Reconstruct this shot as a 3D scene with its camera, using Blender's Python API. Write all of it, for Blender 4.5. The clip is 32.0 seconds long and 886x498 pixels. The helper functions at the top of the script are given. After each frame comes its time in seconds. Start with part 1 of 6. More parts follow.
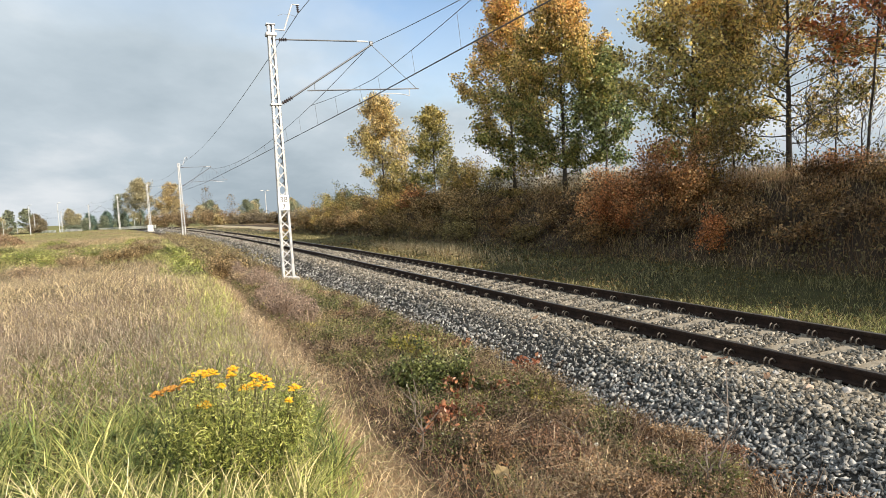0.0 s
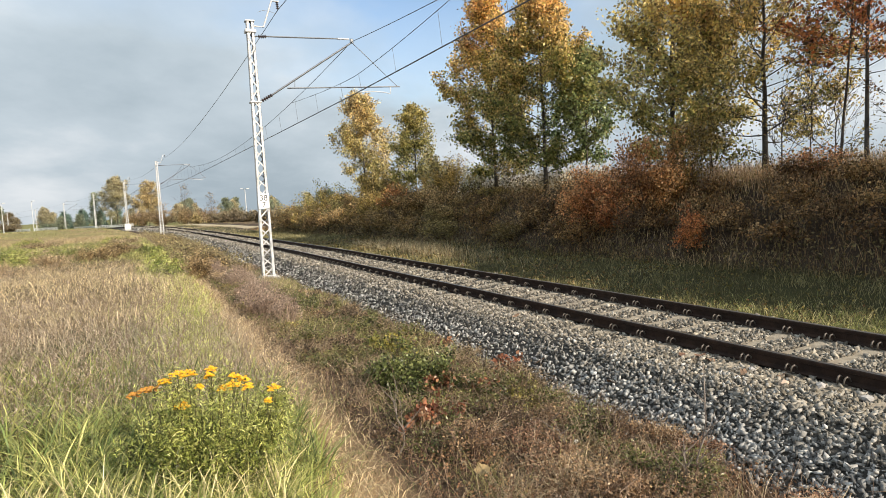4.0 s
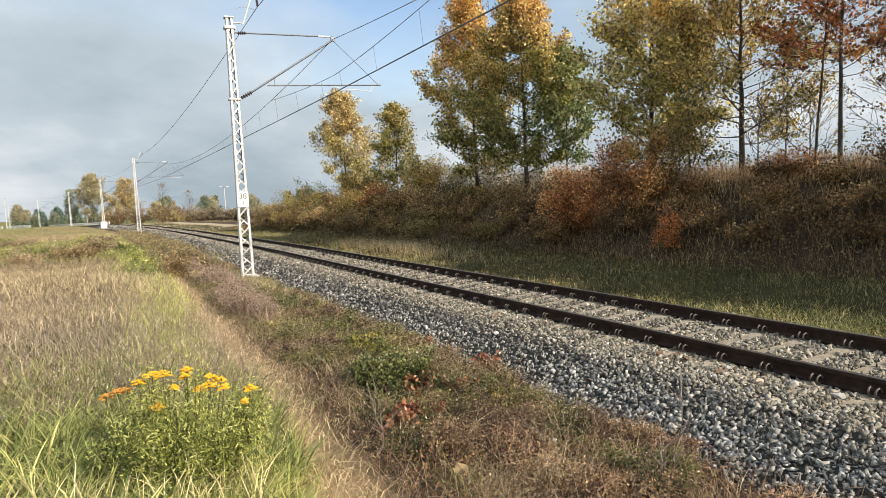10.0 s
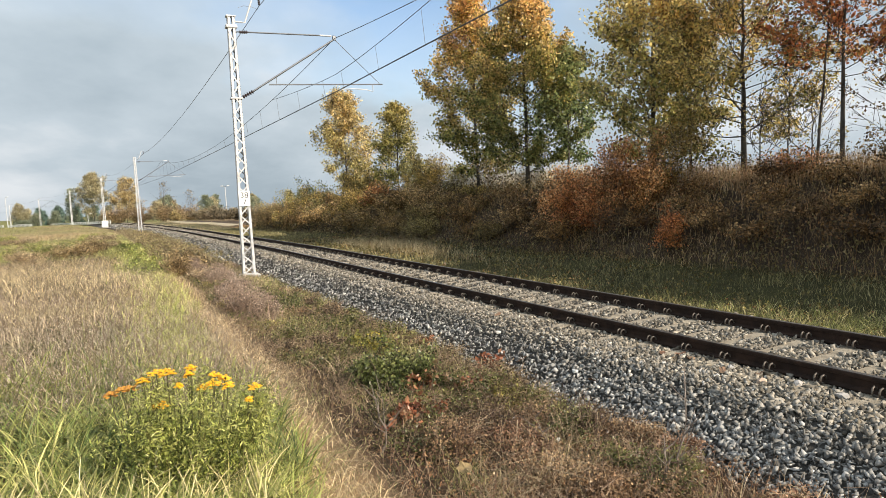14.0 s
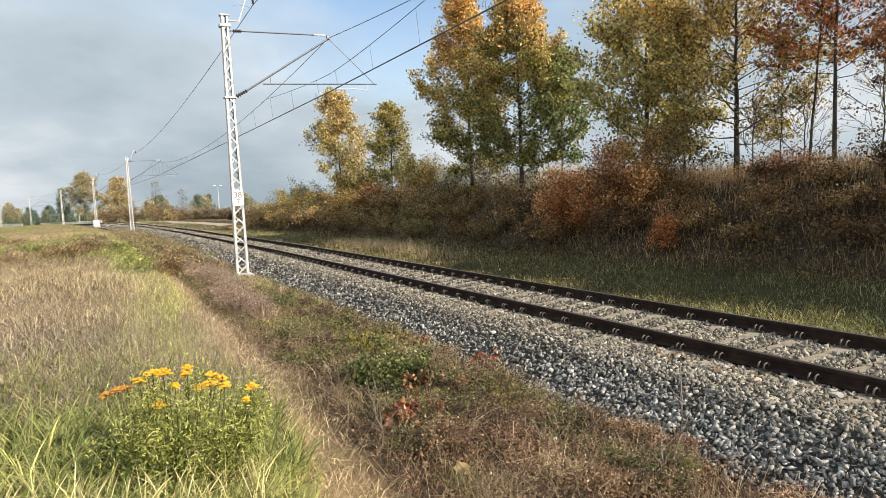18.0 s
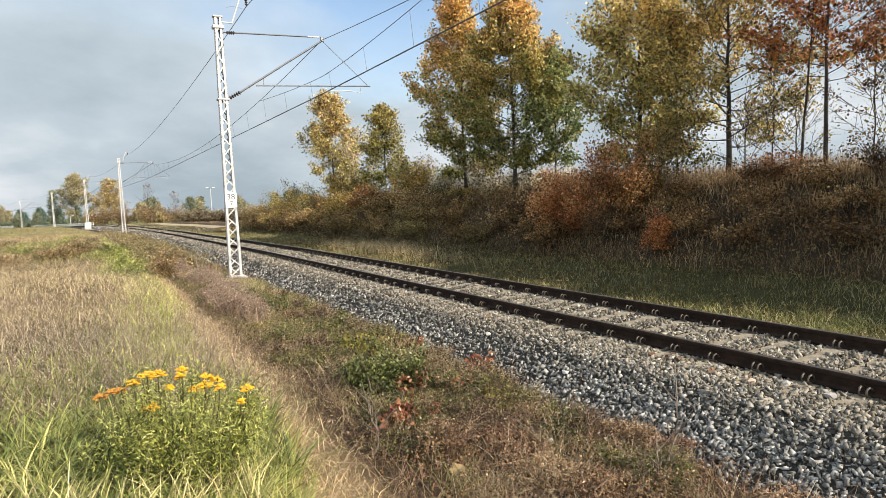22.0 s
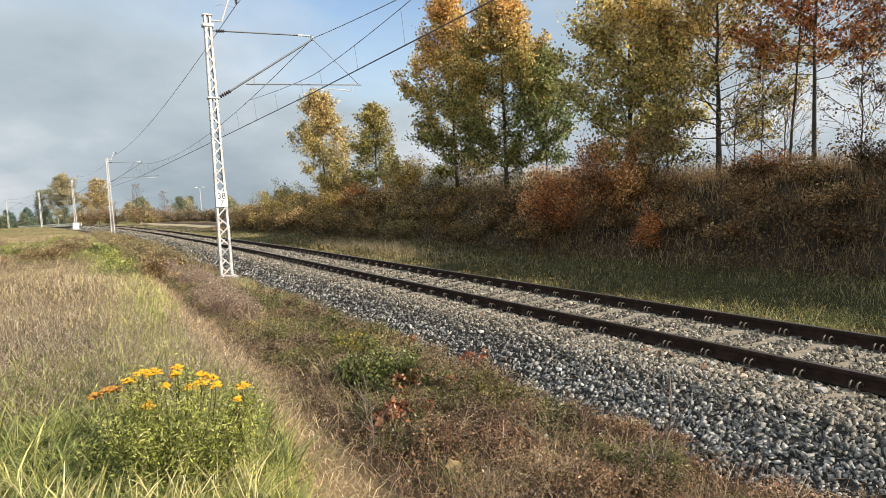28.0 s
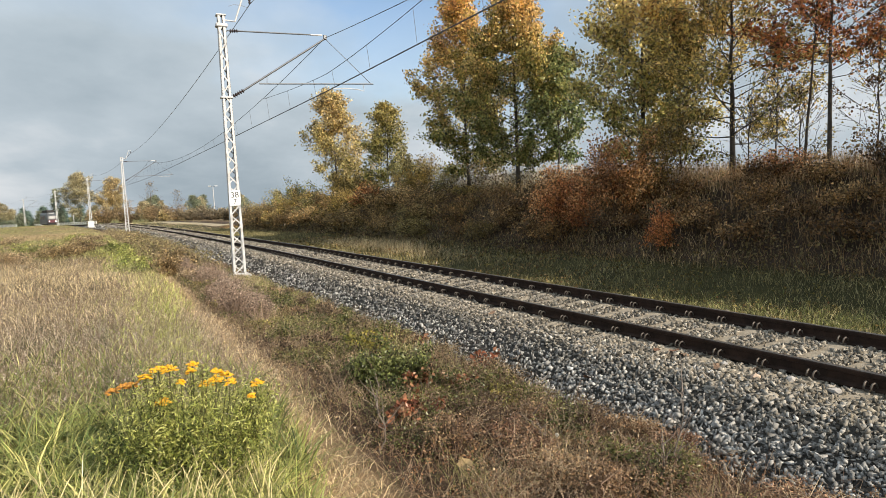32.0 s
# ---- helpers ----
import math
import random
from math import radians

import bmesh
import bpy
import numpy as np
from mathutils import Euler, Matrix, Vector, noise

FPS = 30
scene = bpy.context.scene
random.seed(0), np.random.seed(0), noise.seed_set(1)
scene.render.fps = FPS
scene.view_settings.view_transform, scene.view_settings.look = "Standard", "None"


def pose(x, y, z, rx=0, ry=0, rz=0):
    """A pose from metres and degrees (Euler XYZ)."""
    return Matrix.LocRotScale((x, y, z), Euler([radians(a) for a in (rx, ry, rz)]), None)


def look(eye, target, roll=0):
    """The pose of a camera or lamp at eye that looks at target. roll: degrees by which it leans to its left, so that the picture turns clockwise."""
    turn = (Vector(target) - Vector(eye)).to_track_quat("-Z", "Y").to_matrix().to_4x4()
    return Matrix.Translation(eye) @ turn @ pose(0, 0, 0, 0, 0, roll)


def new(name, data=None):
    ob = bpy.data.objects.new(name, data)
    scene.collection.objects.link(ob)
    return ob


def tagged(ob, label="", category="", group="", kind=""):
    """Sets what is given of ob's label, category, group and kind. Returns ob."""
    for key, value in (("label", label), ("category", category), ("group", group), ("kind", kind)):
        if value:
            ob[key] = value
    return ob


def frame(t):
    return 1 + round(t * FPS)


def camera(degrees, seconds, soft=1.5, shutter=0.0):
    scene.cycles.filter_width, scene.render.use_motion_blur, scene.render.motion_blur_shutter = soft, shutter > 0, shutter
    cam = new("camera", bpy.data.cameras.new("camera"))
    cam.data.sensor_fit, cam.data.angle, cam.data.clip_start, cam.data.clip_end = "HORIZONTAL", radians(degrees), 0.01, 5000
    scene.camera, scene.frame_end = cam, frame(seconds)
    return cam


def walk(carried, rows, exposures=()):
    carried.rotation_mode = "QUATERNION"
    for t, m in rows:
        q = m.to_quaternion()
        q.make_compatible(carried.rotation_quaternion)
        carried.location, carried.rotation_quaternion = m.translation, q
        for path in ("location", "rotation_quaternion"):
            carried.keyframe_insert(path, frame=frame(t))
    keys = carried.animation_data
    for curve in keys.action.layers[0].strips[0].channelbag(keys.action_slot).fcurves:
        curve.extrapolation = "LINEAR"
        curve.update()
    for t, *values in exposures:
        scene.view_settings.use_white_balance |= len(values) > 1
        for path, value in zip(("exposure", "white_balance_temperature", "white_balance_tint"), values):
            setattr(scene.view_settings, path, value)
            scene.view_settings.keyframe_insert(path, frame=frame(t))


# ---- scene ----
# ---------------------------------------------------------------- camera
# seconds, yaw to the left, pitch up, lean (degrees)
TURNS = [
    (0, -0.019, -4.220, -3.163),
    (0.5, -0.205, -4.143, -3.150),
    (1, -0.537, -4.271, -3.090),
    (1.5, -1.126, -4.308, -3.073),
    (2, -1.333, -4.386, -3.088),
    (2.5, -1.465, -4.350, -3.012),
    (3, -1.538, -4.371, -3.007),
    (3.5, -1.480, -4.462, -3.123),
    (5.5, -2.717, -4.445, -2.982),
    (6, -2.788, -4.489, -2.962),
    (6.5, -2.836, -4.485, -2.958),
    (7, -2.920, -4.505, -2.917),
    (7.5, -2.987, -4.554, -2.899),
    (8, -3.099, -4.569, -2.846),
    (8.5, -3.140, -4.590, -2.857),
    (9, -3.201, -4.616, -2.869),
    (9.5, -3.317, -4.579, -2.874),
    (10, -3.375, -4.628, -2.879),
    (10.5, -3.125, -4.606, -2.895),
    (11, -2.865, -4.613, -2.859),
    (11.5, -2.904, -4.630, -2.879),
    (12, -2.997, -4.659, -2.806),
    (12.5, -3.106, -4.649, -2.828),
    (13, -3.177, -4.662, -2.799),
    (13.5, -3.240, -4.688, -2.763),
    (14, -3.314, -4.667, -2.786),
    (14.5, -3.413, -4.625, -2.747),
    (16.5, -3.721, -4.646, -2.691),
    (17, -3.776, -4.616, -2.719),
    (17.5, -3.806, -4.628, -2.734),
    (18, -3.923, -4.672, -2.666),
    (18.5, -4.001, -4.690, -2.719),
    (19, -4.067, -4.576, -2.675),
    (19.5, -4.152, -4.519, -2.638),
    (20, -4.212, -4.499, -2.638),
    (20.5, -4.318, -4.472, -2.654),
    (21, -4.380, -4.495, -2.662),
    (21.5, -4.453, -4.501, -2.644),
    (22, -4.535, -4.502, -2.648),
    (22.5, -4.613, -4.514, -2.633),
    (23, -4.700, -4.439, -2.617),
    (23.5, -4.713, -4.496, -2.759),
    (24, -4.823, -4.464, -2.889),
    (24.5, -4.907, -4.471, -2.853),
    (25, -4.970, -4.548, -2.854),
    (25.5, -5.059, -4.570, -2.841),
    (27.5, -5.320, -4.631, -2.803),
    (28, -5.355, -4.622, -2.818),
    (28.5, -4.844, -4.587, -2.784),
    (29, -4.232, -4.614, -2.828),
    (29.5, -4.166, -4.613, -2.825),
    (30, -4.166, -4.615, -2.826),
    (30.5, -4.140, -4.622, -2.811),
    (31, -4.236, -4.629, -2.829),
    (31.5, -4.291, -4.670, -2.730),
    (32, -4.317, -4.675, -2.758),
]
# seconds and the eye's place: the hand drifts a little to the left and sinks
EYES = [
    (0, -0.003, 0.099, 2.022),
    (3.5, 0.005, 0.102, 2.023),
    (9, 0.030, 0.110, 2.025),
    (14.5, -0.008, 0.120, 2.018),
    (19, -0.046, 0.130, 2.011),
    (22.75, -0.059, 0.134, 2.004),
    (24.25, -0.087, 0.143, 1.988),
    (25.5, -0.089, 0.144, 1.987),
    (32, -0.098, 0.101, 1.995),
]


def eye_at(t):
    return tuple(float(np.interp(t, [e[0] for e in EYES], [e[k] for e in EYES])) for k in (1, 2, 3))


cam = camera(70.0, 32.0, soft=0.4)
walk(cam, [(t, pose(*eye_at(t), 90 + pitch, 0, yaw) @ pose(0, 0, 0, 0, 0, lean)) for t, yaw, pitch, lean in TURNS],
     exposures=[(0.0, 0.48), (17.0, 0.48), (23.0, 0.51), (25.0, 0.44), (28.0, 0.38), (32.0, 0.33)])

# ---------------------------------------------------------------- world and sun
SUN_AZ, SUN_EL = 133.0, 30.0
world = bpy.data.worlds.new("sky")
scene.world = world
world.use_nodes = True
wn, wl = world.node_tree.nodes, world.node_tree.links
wn.clear()
sky = wn.new("ShaderNodeTexSky")
sky.sky_type, sky.sun_disc = "NISHITA", False
sky.sun_elevation, sky.sun_rotation = radians(SUN_EL), radians(SUN_AZ)
sky.air_density, sky.dust_density, sky.ozone_density = 1.0, 1.2, 1.0
coord = wn.new("ShaderNodeTexCoord")
split = wn.new("ShaderNodeSeparateXYZ")
wl.new(coord.outputs["Generated"], split.inputs[0])


def wmath(op, a, b):
    n = wn.new("ShaderNodeMath")
    n.operation = op
    for k, v in enumerate((a, b)):
        if isinstance(v, (int, float)):
            n.inputs[k].default_value = v
        else:
            wl.new(v, n.inputs[k])
    return n.outputs[0]


high = wmath("ADD", wmath("MAXIMUM", split.outputs[2], 0.0), 0.26)
flat = wn.new("ShaderNodeCombineXYZ")
wl.new(wmath("DIVIDE", split.outputs[0], high), flat.inputs[0])
wl.new(wmath("DIVIDE", split.outputs[1], high), flat.inputs[1])


def wnoise(scale, detail, rough, offset):
    mp = wn.new("ShaderNodeMapping")
    mp.inputs["Location"].default_value = offset
    mp.inputs["Scale"].default_value = (1.0, 0.75, 1.0)
    wl.new(flat.outputs[0], mp.inputs[0])
    n = wn.new("ShaderNodeTexNoise")
    n.inputs["Scale"].default_value, n.inputs["Detail"].default_value, n.inputs["Roughness"].default_value = scale, detail, rough
    wl.new(mp.outputs[0], n.inputs["Vector"])
    return n.outputs[0]


def wramp(fac, stops):
    r = wn.new("ShaderNodeValToRGB")
    while len(r.color_ramp.elements) < len(stops):
        r.color_ramp.elements.new(0.5)
    for e, (at, col) in zip(r.color_ramp.elements, stops):
        e.position, e.color = at, (*col, 1)
    wl.new(fac, r.inputs[0])
    return r.outputs[0]


# broken cloud with an opening of blue over the trees
gap = wn.new("ShaderNodeVectorMath")
gap.operation = "DISTANCE"
wl.new(coord.outputs["Generated"], gap.inputs[0])
gap.inputs[1].default_value = (0.09, 0.955, 0.28)
ragged = wmath("ADD", gap.outputs["Value"], wmath("MULTIPLY", wmath("SUBTRACT", wnoise(1.9, 6.0, 0.55, (1.0, 4.0, 0.0)), 0.5), 0.5))
cover = wramp(ragged, [(0.10, (0.0,) * 3), (0.20, (0.45,) * 3), (0.38, (1.0,) * 3)])
thin = wramp(wnoise(0.62, 5.0, 0.5, (0.0, 0.0, 0.0)), [(0.36, (0.55,) * 3), (0.50, (0.9,) * 3), (0.58, (1.0,) * 3)])
shade = wramp(wnoise(0.95, 7.0, 0.56, (3.4, 1.1, 0.0)), [(0.34, (5.2, 6.2, 6.95)), (0.5, (6.9, 7.9, 8.65)), (0.66, (10.0, 10.5, 10.9))])
mix = wn.new("ShaderNodeMix")
mix.data_type = "RGBA"
low = wmath("MAXIMUM", wmath("SUBTRACT", 0.95, wmath("MULTIPLY", split.outputs[2], 3.2)), 0.0)
wl.new(wmath("MINIMUM", wmath("ADD", wmath("MULTIPLY", cover, thin), low), 1.0), mix.inputs[0])
clear = wn.new("ShaderNodeVectorMath")
clear.operation = "SCALE"
clear.inputs["Scale"].default_value = 2.1
wl.new(sky.outputs[0], clear.inputs[0])
wl.new(clear.outputs[0], mix.inputs[6])
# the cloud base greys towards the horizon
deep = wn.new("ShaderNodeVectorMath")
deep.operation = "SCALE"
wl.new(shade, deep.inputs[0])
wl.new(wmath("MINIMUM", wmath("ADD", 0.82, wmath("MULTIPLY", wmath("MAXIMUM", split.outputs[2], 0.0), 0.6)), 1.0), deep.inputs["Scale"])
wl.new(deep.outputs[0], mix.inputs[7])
back = wn.new("ShaderNodeBackground")
back.inputs["Strength"].default_value = 0.066
wl.new(mix.outputs[2], back.inputs[0])
wl.new(back.outputs[0], wn.new("ShaderNodeOutputWorld").inputs[0])

sun = new("sun", bpy.data.lights.new("sun", "SUN"))
sun.data.energy, sun.data.angle, sun.data.color = 5.0, radians(0.6), (1.0, 0.88, 0.72)
az, el = radians(SUN_AZ), radians(SUN_EL)
TO_SUN = Vector((math.sin(az) * math.cos(el), math.cos(az) * math.cos(el), math.sin(el)))
sun.matrix_world = look(TO_SUN * 60, (0, 0, 0))

# ---------------------------------------------------------------- the railway's line and the lie of the land
rng = np.random.default_rng(7)
KNOTS = [0, 25, 50, 75, 100, 130, 170, 230, 320, 340]
CURVE = [0, -0.0005, 0.0021, 0.0010, 0.0012, 0.0010, 0.0013, 0.0009, 0.0019, 0.0]
GRADE = [0, 0, -0.15, -0.115, -0.037, 0.077, -0.46, -1.175, -1.87, -1.9]
CANT = 0.054
LS = np.arange(-1600, 1600.01, 0.5)
_k = np.interp(LS, KNOTS, CURVE, left=0, right=0)
_i0 = int(np.argmin(abs(LS)))
LA = np.concatenate([[0], np.cumsum((_k[1:] + _k[:-1]) / 4)])
LA += 0.4212 - LA[_i0]
LX = np.concatenate([[0], np.cumsum((-np.sin(LA[1:]) - np.sin(LA[:-1])) / 4)])
LY = np.concatenate([[0], np.cumsum((np.cos(LA[1:]) + np.cos(LA[:-1])) / 4)])
LX += 5.1524 - LX[_i0]
LY += 6.8566 - LY[_i0]


def heading(s):
    return np.interp(s, LS, LA)


def line_z(s):
    return np.interp(s, KNOTS, GRADE)


def spot(s, d, z=0.0):
    """World places of points s metres along the line, d to its right, z above the rail tops."""
    s, d, z = np.broadcast_arrays(np.asarray(s, float), np.asarray(d, float), np.asarray(z, float))
    a = heading(s)
    return np.stack([np.interp(s, LS, LX) + d * np.cos(a), np.interp(s, LS, LY) + d * np.sin(a), line_z(s) + z], -1)


def along(s, d, z=0.0, turn=0.0):
    """A pose on the line whose y axis points along it."""
    p = spot(s, d, z)
    return pose(float(p[0]), float(p[1]), float(p[2]), 0, 0, math.degrees(float(heading(s))) + turn)


def to_line(x, y):
    """s and d of world places."""
    x, y = np.asarray(x, float), np.asarray(y, float)
    s = (y - 6.8566) * 0.9126 - (x - 5.1524) * 0.4089
    for _ in range(6):
        a = heading(s)
        s = s + (x - np.interp(s, LS, LX)) * -np.sin(a) + (y - np.interp(s, LS, LY)) * np.cos(a)
    a = heading(s)
    return s, (x - np.interp(s, LS, LX)) * np.cos(a) + (y - np.interp(s, LS, LY)) * np.sin(a)


_lat = np.random.default_rng(3).random((97, 97))


def patch(x, y, size, seed=0):
    """Soft random patches from 0 to 1, about size metres across."""
    u, v = np.asarray(x) / size + 13.7 * seed, np.asarray(y) / size + 5.1 * seed
    i, j = np.floor(u).astype(int), np.floor(v).astype(int)
    fu, fv = u - i, v - j
    fu, fv = fu * fu * (3 - 2 * fu), fv * fv * (3 - 2 * fv)
    g = lambda a, b: _lat[a % 97, b % 97]
    return (g(i, j) * (1 - fu) + g(i + 1, j) * fu) * (1 - fv) + (g(i, j + 1) * (1 - fu) + g(i + 1, j + 1) * fu) * fv


LEFT_D = [-400, -120, -60, -20, -10, -7.5, -6, -4.6, -3.3, -2.5, -1.7, 0]
LEFT_Z = [-0.9, -0.5, 0.0, 0.2, 0.25, 0.15, -0.2, -0.5, -0.66, -0.74, -0.62, -0.62]
RIGHT_D = [0, 1.7, 2.6, 4.0, 7.3, 8.6, 11.3, 13.0, 30, 400]
RIGHT_Z = [-0.62, -0.6, -0.55, -0.5, -0.3, 0.45, 2.15, 2.3, 2.2, 0.5]
LOW_Z = [-0.62, -0.6, -0.55, -0.5, -0.4, -0.35, -0.3, -0.3, -0.5, -0.9]


def land(s, d):
    """Height of the ground over the rail tops' level there."""
    s, d = np.asarray(s, float), np.asarray(d, float)
    bank = 1 - np.clip((s - 52) / 30, 0, 1)
    bank = bank * bank * (3 - 2 * bank)
    z = np.where(d < 0, np.interp(d, LEFT_D, LEFT_Z), bank * np.interp(d, RIGHT_D, RIGHT_Z) + (1 - bank) * np.interp(d, RIGHT_D, LOW_Z))
    rough = np.clip((abs(d) - 3) / 3, 0, 1) * (0.10 * (patch(s, d, 1.7, 1) - 0.5) + 0.22 * (patch(s, d, 6.5, 2) - 0.5))
    return z + rough


def ground_at(s, d):
    return spot(s, d, land(s, d))


def ground_xy(x, y):
    s, d = to_line(x, y)
    return ground_at(s, d)


# ---------------------------------------------------------------- materials
def material(name, base, rough=0.7, metal=0.0, var=0.12, scale=6.0, bump=0.0, bump_scale=60.0, tint="", leafy=0.0, island=0.0, alt=None, alt_scale=1.5, alt_amount=0.5, spec=0.5):
    """A surface with a base colour that varies at two scales; tint names a colour layer of the mesh; leafy lets light through."""
    m = bpy.data.materials.new(name)
    m.use_nodes = True
    n, l = m.node_tree.nodes, m.node_tree.links
    p = n["Principled BSDF"]
    p.inputs["Roughness"].default_value, p.inputs["Metallic"].default_value = rough, metal
    p.inputs["Specular IOR Level"].default_value = spec
    pos = n.new("ShaderNodeTexCoord").outputs["Object"]
    if tint:
        a = n.new("ShaderNodeAttribute")
        a.attribute_name = tint
        col = a.outputs["Color"]
    else:
        c = n.new("ShaderNodeRGB")
        c.outputs[0].default_value = (*base, 1)
        col = c.outputs[0]

    def noise_at(sc, detail=4.0):
        t = n.new("ShaderNodeTexNoise")
        t.inputs["Scale"].default_value, t.inputs["Detail"].default_value = sc, detail
        l.new(pos, t.inputs["Vector"])
        return t.outputs[0]

    if alt:
        mx = n.new("ShaderNodeMix")
        mx.data_type = "RGBA"
        r = n.new("ShaderNodeValToRGB")
        r.color_ramp.elements[0].position, r.color_ramp.elements[1].position = 0.42, 0.66
        r.color_ramp.elements[1].color = (alt_amount, alt_amount, alt_amount, 1)
        l.new(noise_at(alt_scale, 6.0), r.inputs[0])
        l.new(r.outputs[0], mx.inputs[0])
        l.new(col, mx.inputs[6])
        mx.inputs[7].default_value = (*alt, 1)
        col = mx.outputs[2]
    fac = None
    for sc, amount in ((scale, var), (scale * 7.3, var * 0.7)):
        if amount <= 0:
            continue
        r = n.new("ShaderNodeMapRange")
        r.inputs[1].default_value, r.inputs[2].default_value = 0.25, 0.75
        r.inputs[3].default_value, r.inputs[4].default_value = 1 - amount, 1 + amount
        l.new(noise_at(sc), r.inputs[0])
        if fac is None:
            fac = r.outputs[0]
        else:
            mu = n.new("ShaderNodeMath")
            mu.operation = "MULTIPLY"
            l.new(fac, mu.inputs[0])
            l.new(r.outputs[0], mu.inputs[1])
            fac = mu.outputs[0]
    if island:
        g = n.new("ShaderNodeNewGeometry")
        r = n.new("ShaderNodeMapRange")
        r.inputs[3].default_value, r.inputs[4].default_value = 1 - island, 1 + island
        l.new(g.outputs["Random Per Island"], r.inputs[0])
        if fac is None:
            fac = r.outputs[0]
        else:
            mu = n.new("ShaderNodeMath")
            mu.operation = "MULTIPLY"
            l.new(fac, mu.inputs[0])
            l.new(r.outputs[0], mu.inputs[1])
            fac = mu.outputs[0]
    if fac is not None:
        vm = n.new("ShaderNodeVectorMath")
        vm.operation = "SCALE"
        l.new(col, vm.inputs[0])
        l.new(fac, vm.inputs["Scale"])
        col = vm.outputs[0]
    l.new(col, p.inputs["Base Color"])
    if bump:
        b = n.new("ShaderNodeBump")
        b.inputs["Strength"].default_value, b.inputs["Distance"].default_value = bump, 0.02
        l.new(noise_at(bump_scale, 6.0), b.inputs["Height"])
        l.new(b.outputs[0], p.inputs["Normal"])
    if leafy:
        t = n.new("ShaderNodeBsdfTranslucent")
        l.new(col, t.inputs[0])
        mx = n.new("ShaderNodeMixShader")
        mx.inputs[0].default_value = leafy
        l.new(p.outputs[0], mx.inputs[1])
        l.new(t.outputs[0], mx.inputs[2])
        l.new(mx.outputs[0], n["Material Output"].inputs[0])
    return m


M_GROUND = material("ground_cover", (0.2, 0.15, 0.09), 0.95, var=0.3, scale=1.3, bump=0.8, bump_scale=35, tint="tint", spec=0.2)
# bed is near black: shade between the stones is put into its colour
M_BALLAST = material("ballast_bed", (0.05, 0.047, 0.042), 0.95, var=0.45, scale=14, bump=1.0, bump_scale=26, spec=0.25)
M_STONE = material("ballast_stone", (0.3, 0.3, 0.3), 0.85, var=0.25, scale=30, bump=0.2, bump_scale=160, tint="tint", island=0.3, spec=0.3)
M_GRASS = material("grass_blade", (0.2, 0.2, 0.1), 0.55, var=0.0, tint="tint", leafy=0.18, island=0.65, spec=0.4)
M_LEAF = material("leaf", (0.2, 0.2, 0.1), 0.34, var=0.0, tint="tint", leafy=0.48, island=0.8, spec=0.6)
M_STEM = material("dry_stem", (0.16, 0.11, 0.075), 0.8, var=0.2, scale=9, tint="tint", spec=0.2)
M_BARK = material("bark", (0.075, 0.065, 0.055), 0.9, var=0.35, scale=5, bump=0.7, bump_scale=40, alt=(0.10, 0.095, 0.085), alt_scale=3, spec=0.2)
M_RUST = material("rusty_rail", (0.034, 0.022, 0.017), 0.92, 0.0, var=0.3, scale=8, bump=0.25, bump_scale=120, alt=(0.06, 0.034, 0.023), alt_scale=4, spec=0.2)
M_HEAD = material("rail_head", (0.16, 0.14, 0.125), 0.38, 0.75, var=0.15, scale=10)
M_CONC = material("sleeper_concrete", (0.33, 0.285, 0.22), 0.92, var=0.22, scale=7, bump=0.5, bump_scale=70, alt=(0.20, 0.165, 0.12), alt_scale=5, alt_amount=0.8)
M_CLIP = material("clip_steel", (0.13, 0.11, 0.09), 0.5, 0.3, var=0.2, scale=30)
M_PAINT = material("mast_paint", (0.60, 0.61, 0.63), 0.5, var=0.07, scale=4, alt=(0.40, 0.38, 0.35), alt_scale=5, alt_amount=0.55)
M_GALV = material("galvanised_tube", (0.17, 0.18, 0.195), 0.5, 0.6, var=0.15, scale=8)
M_WIRE = material("wire_copper_dull", (0.15, 0.155, 0.165), 0.6, 0.4, var=0.1, scale=3)
M_INSUL = material("brown_porcelain", (0.06, 0.045, 0.045), 0.3, var=0.1, scale=10)
M_PLATE = material("white_enamel", (0.80, 0.81, 0.82), 0.4, var=0.03, scale=5)
M_INK = material("black_enamel", (0.03, 0.03, 0.035), 0.5, var=0.0)
M_FOUND = material("foundation_concrete", (0.42, 0.41, 0.39), 0.9, var=0.15, scale=4, bump=0.3, bump_scale=60)
M_POLE = material("pale_pole_paint", (0.52, 0.53, 0.54), 0.5, var=0.08, scale=3)
M_FENCE = material("white_fence_paint", (0.72, 0.72, 0.70), 0.55, var=0.06, scale=3)
M_GRAVEL = material("pale_gravel", (0.37, 0.31, 0.21), 0.95, var=0.25, scale=2, bump=0.5, bump_scale=50)

# ---------------------------------------------------------------- building blocks


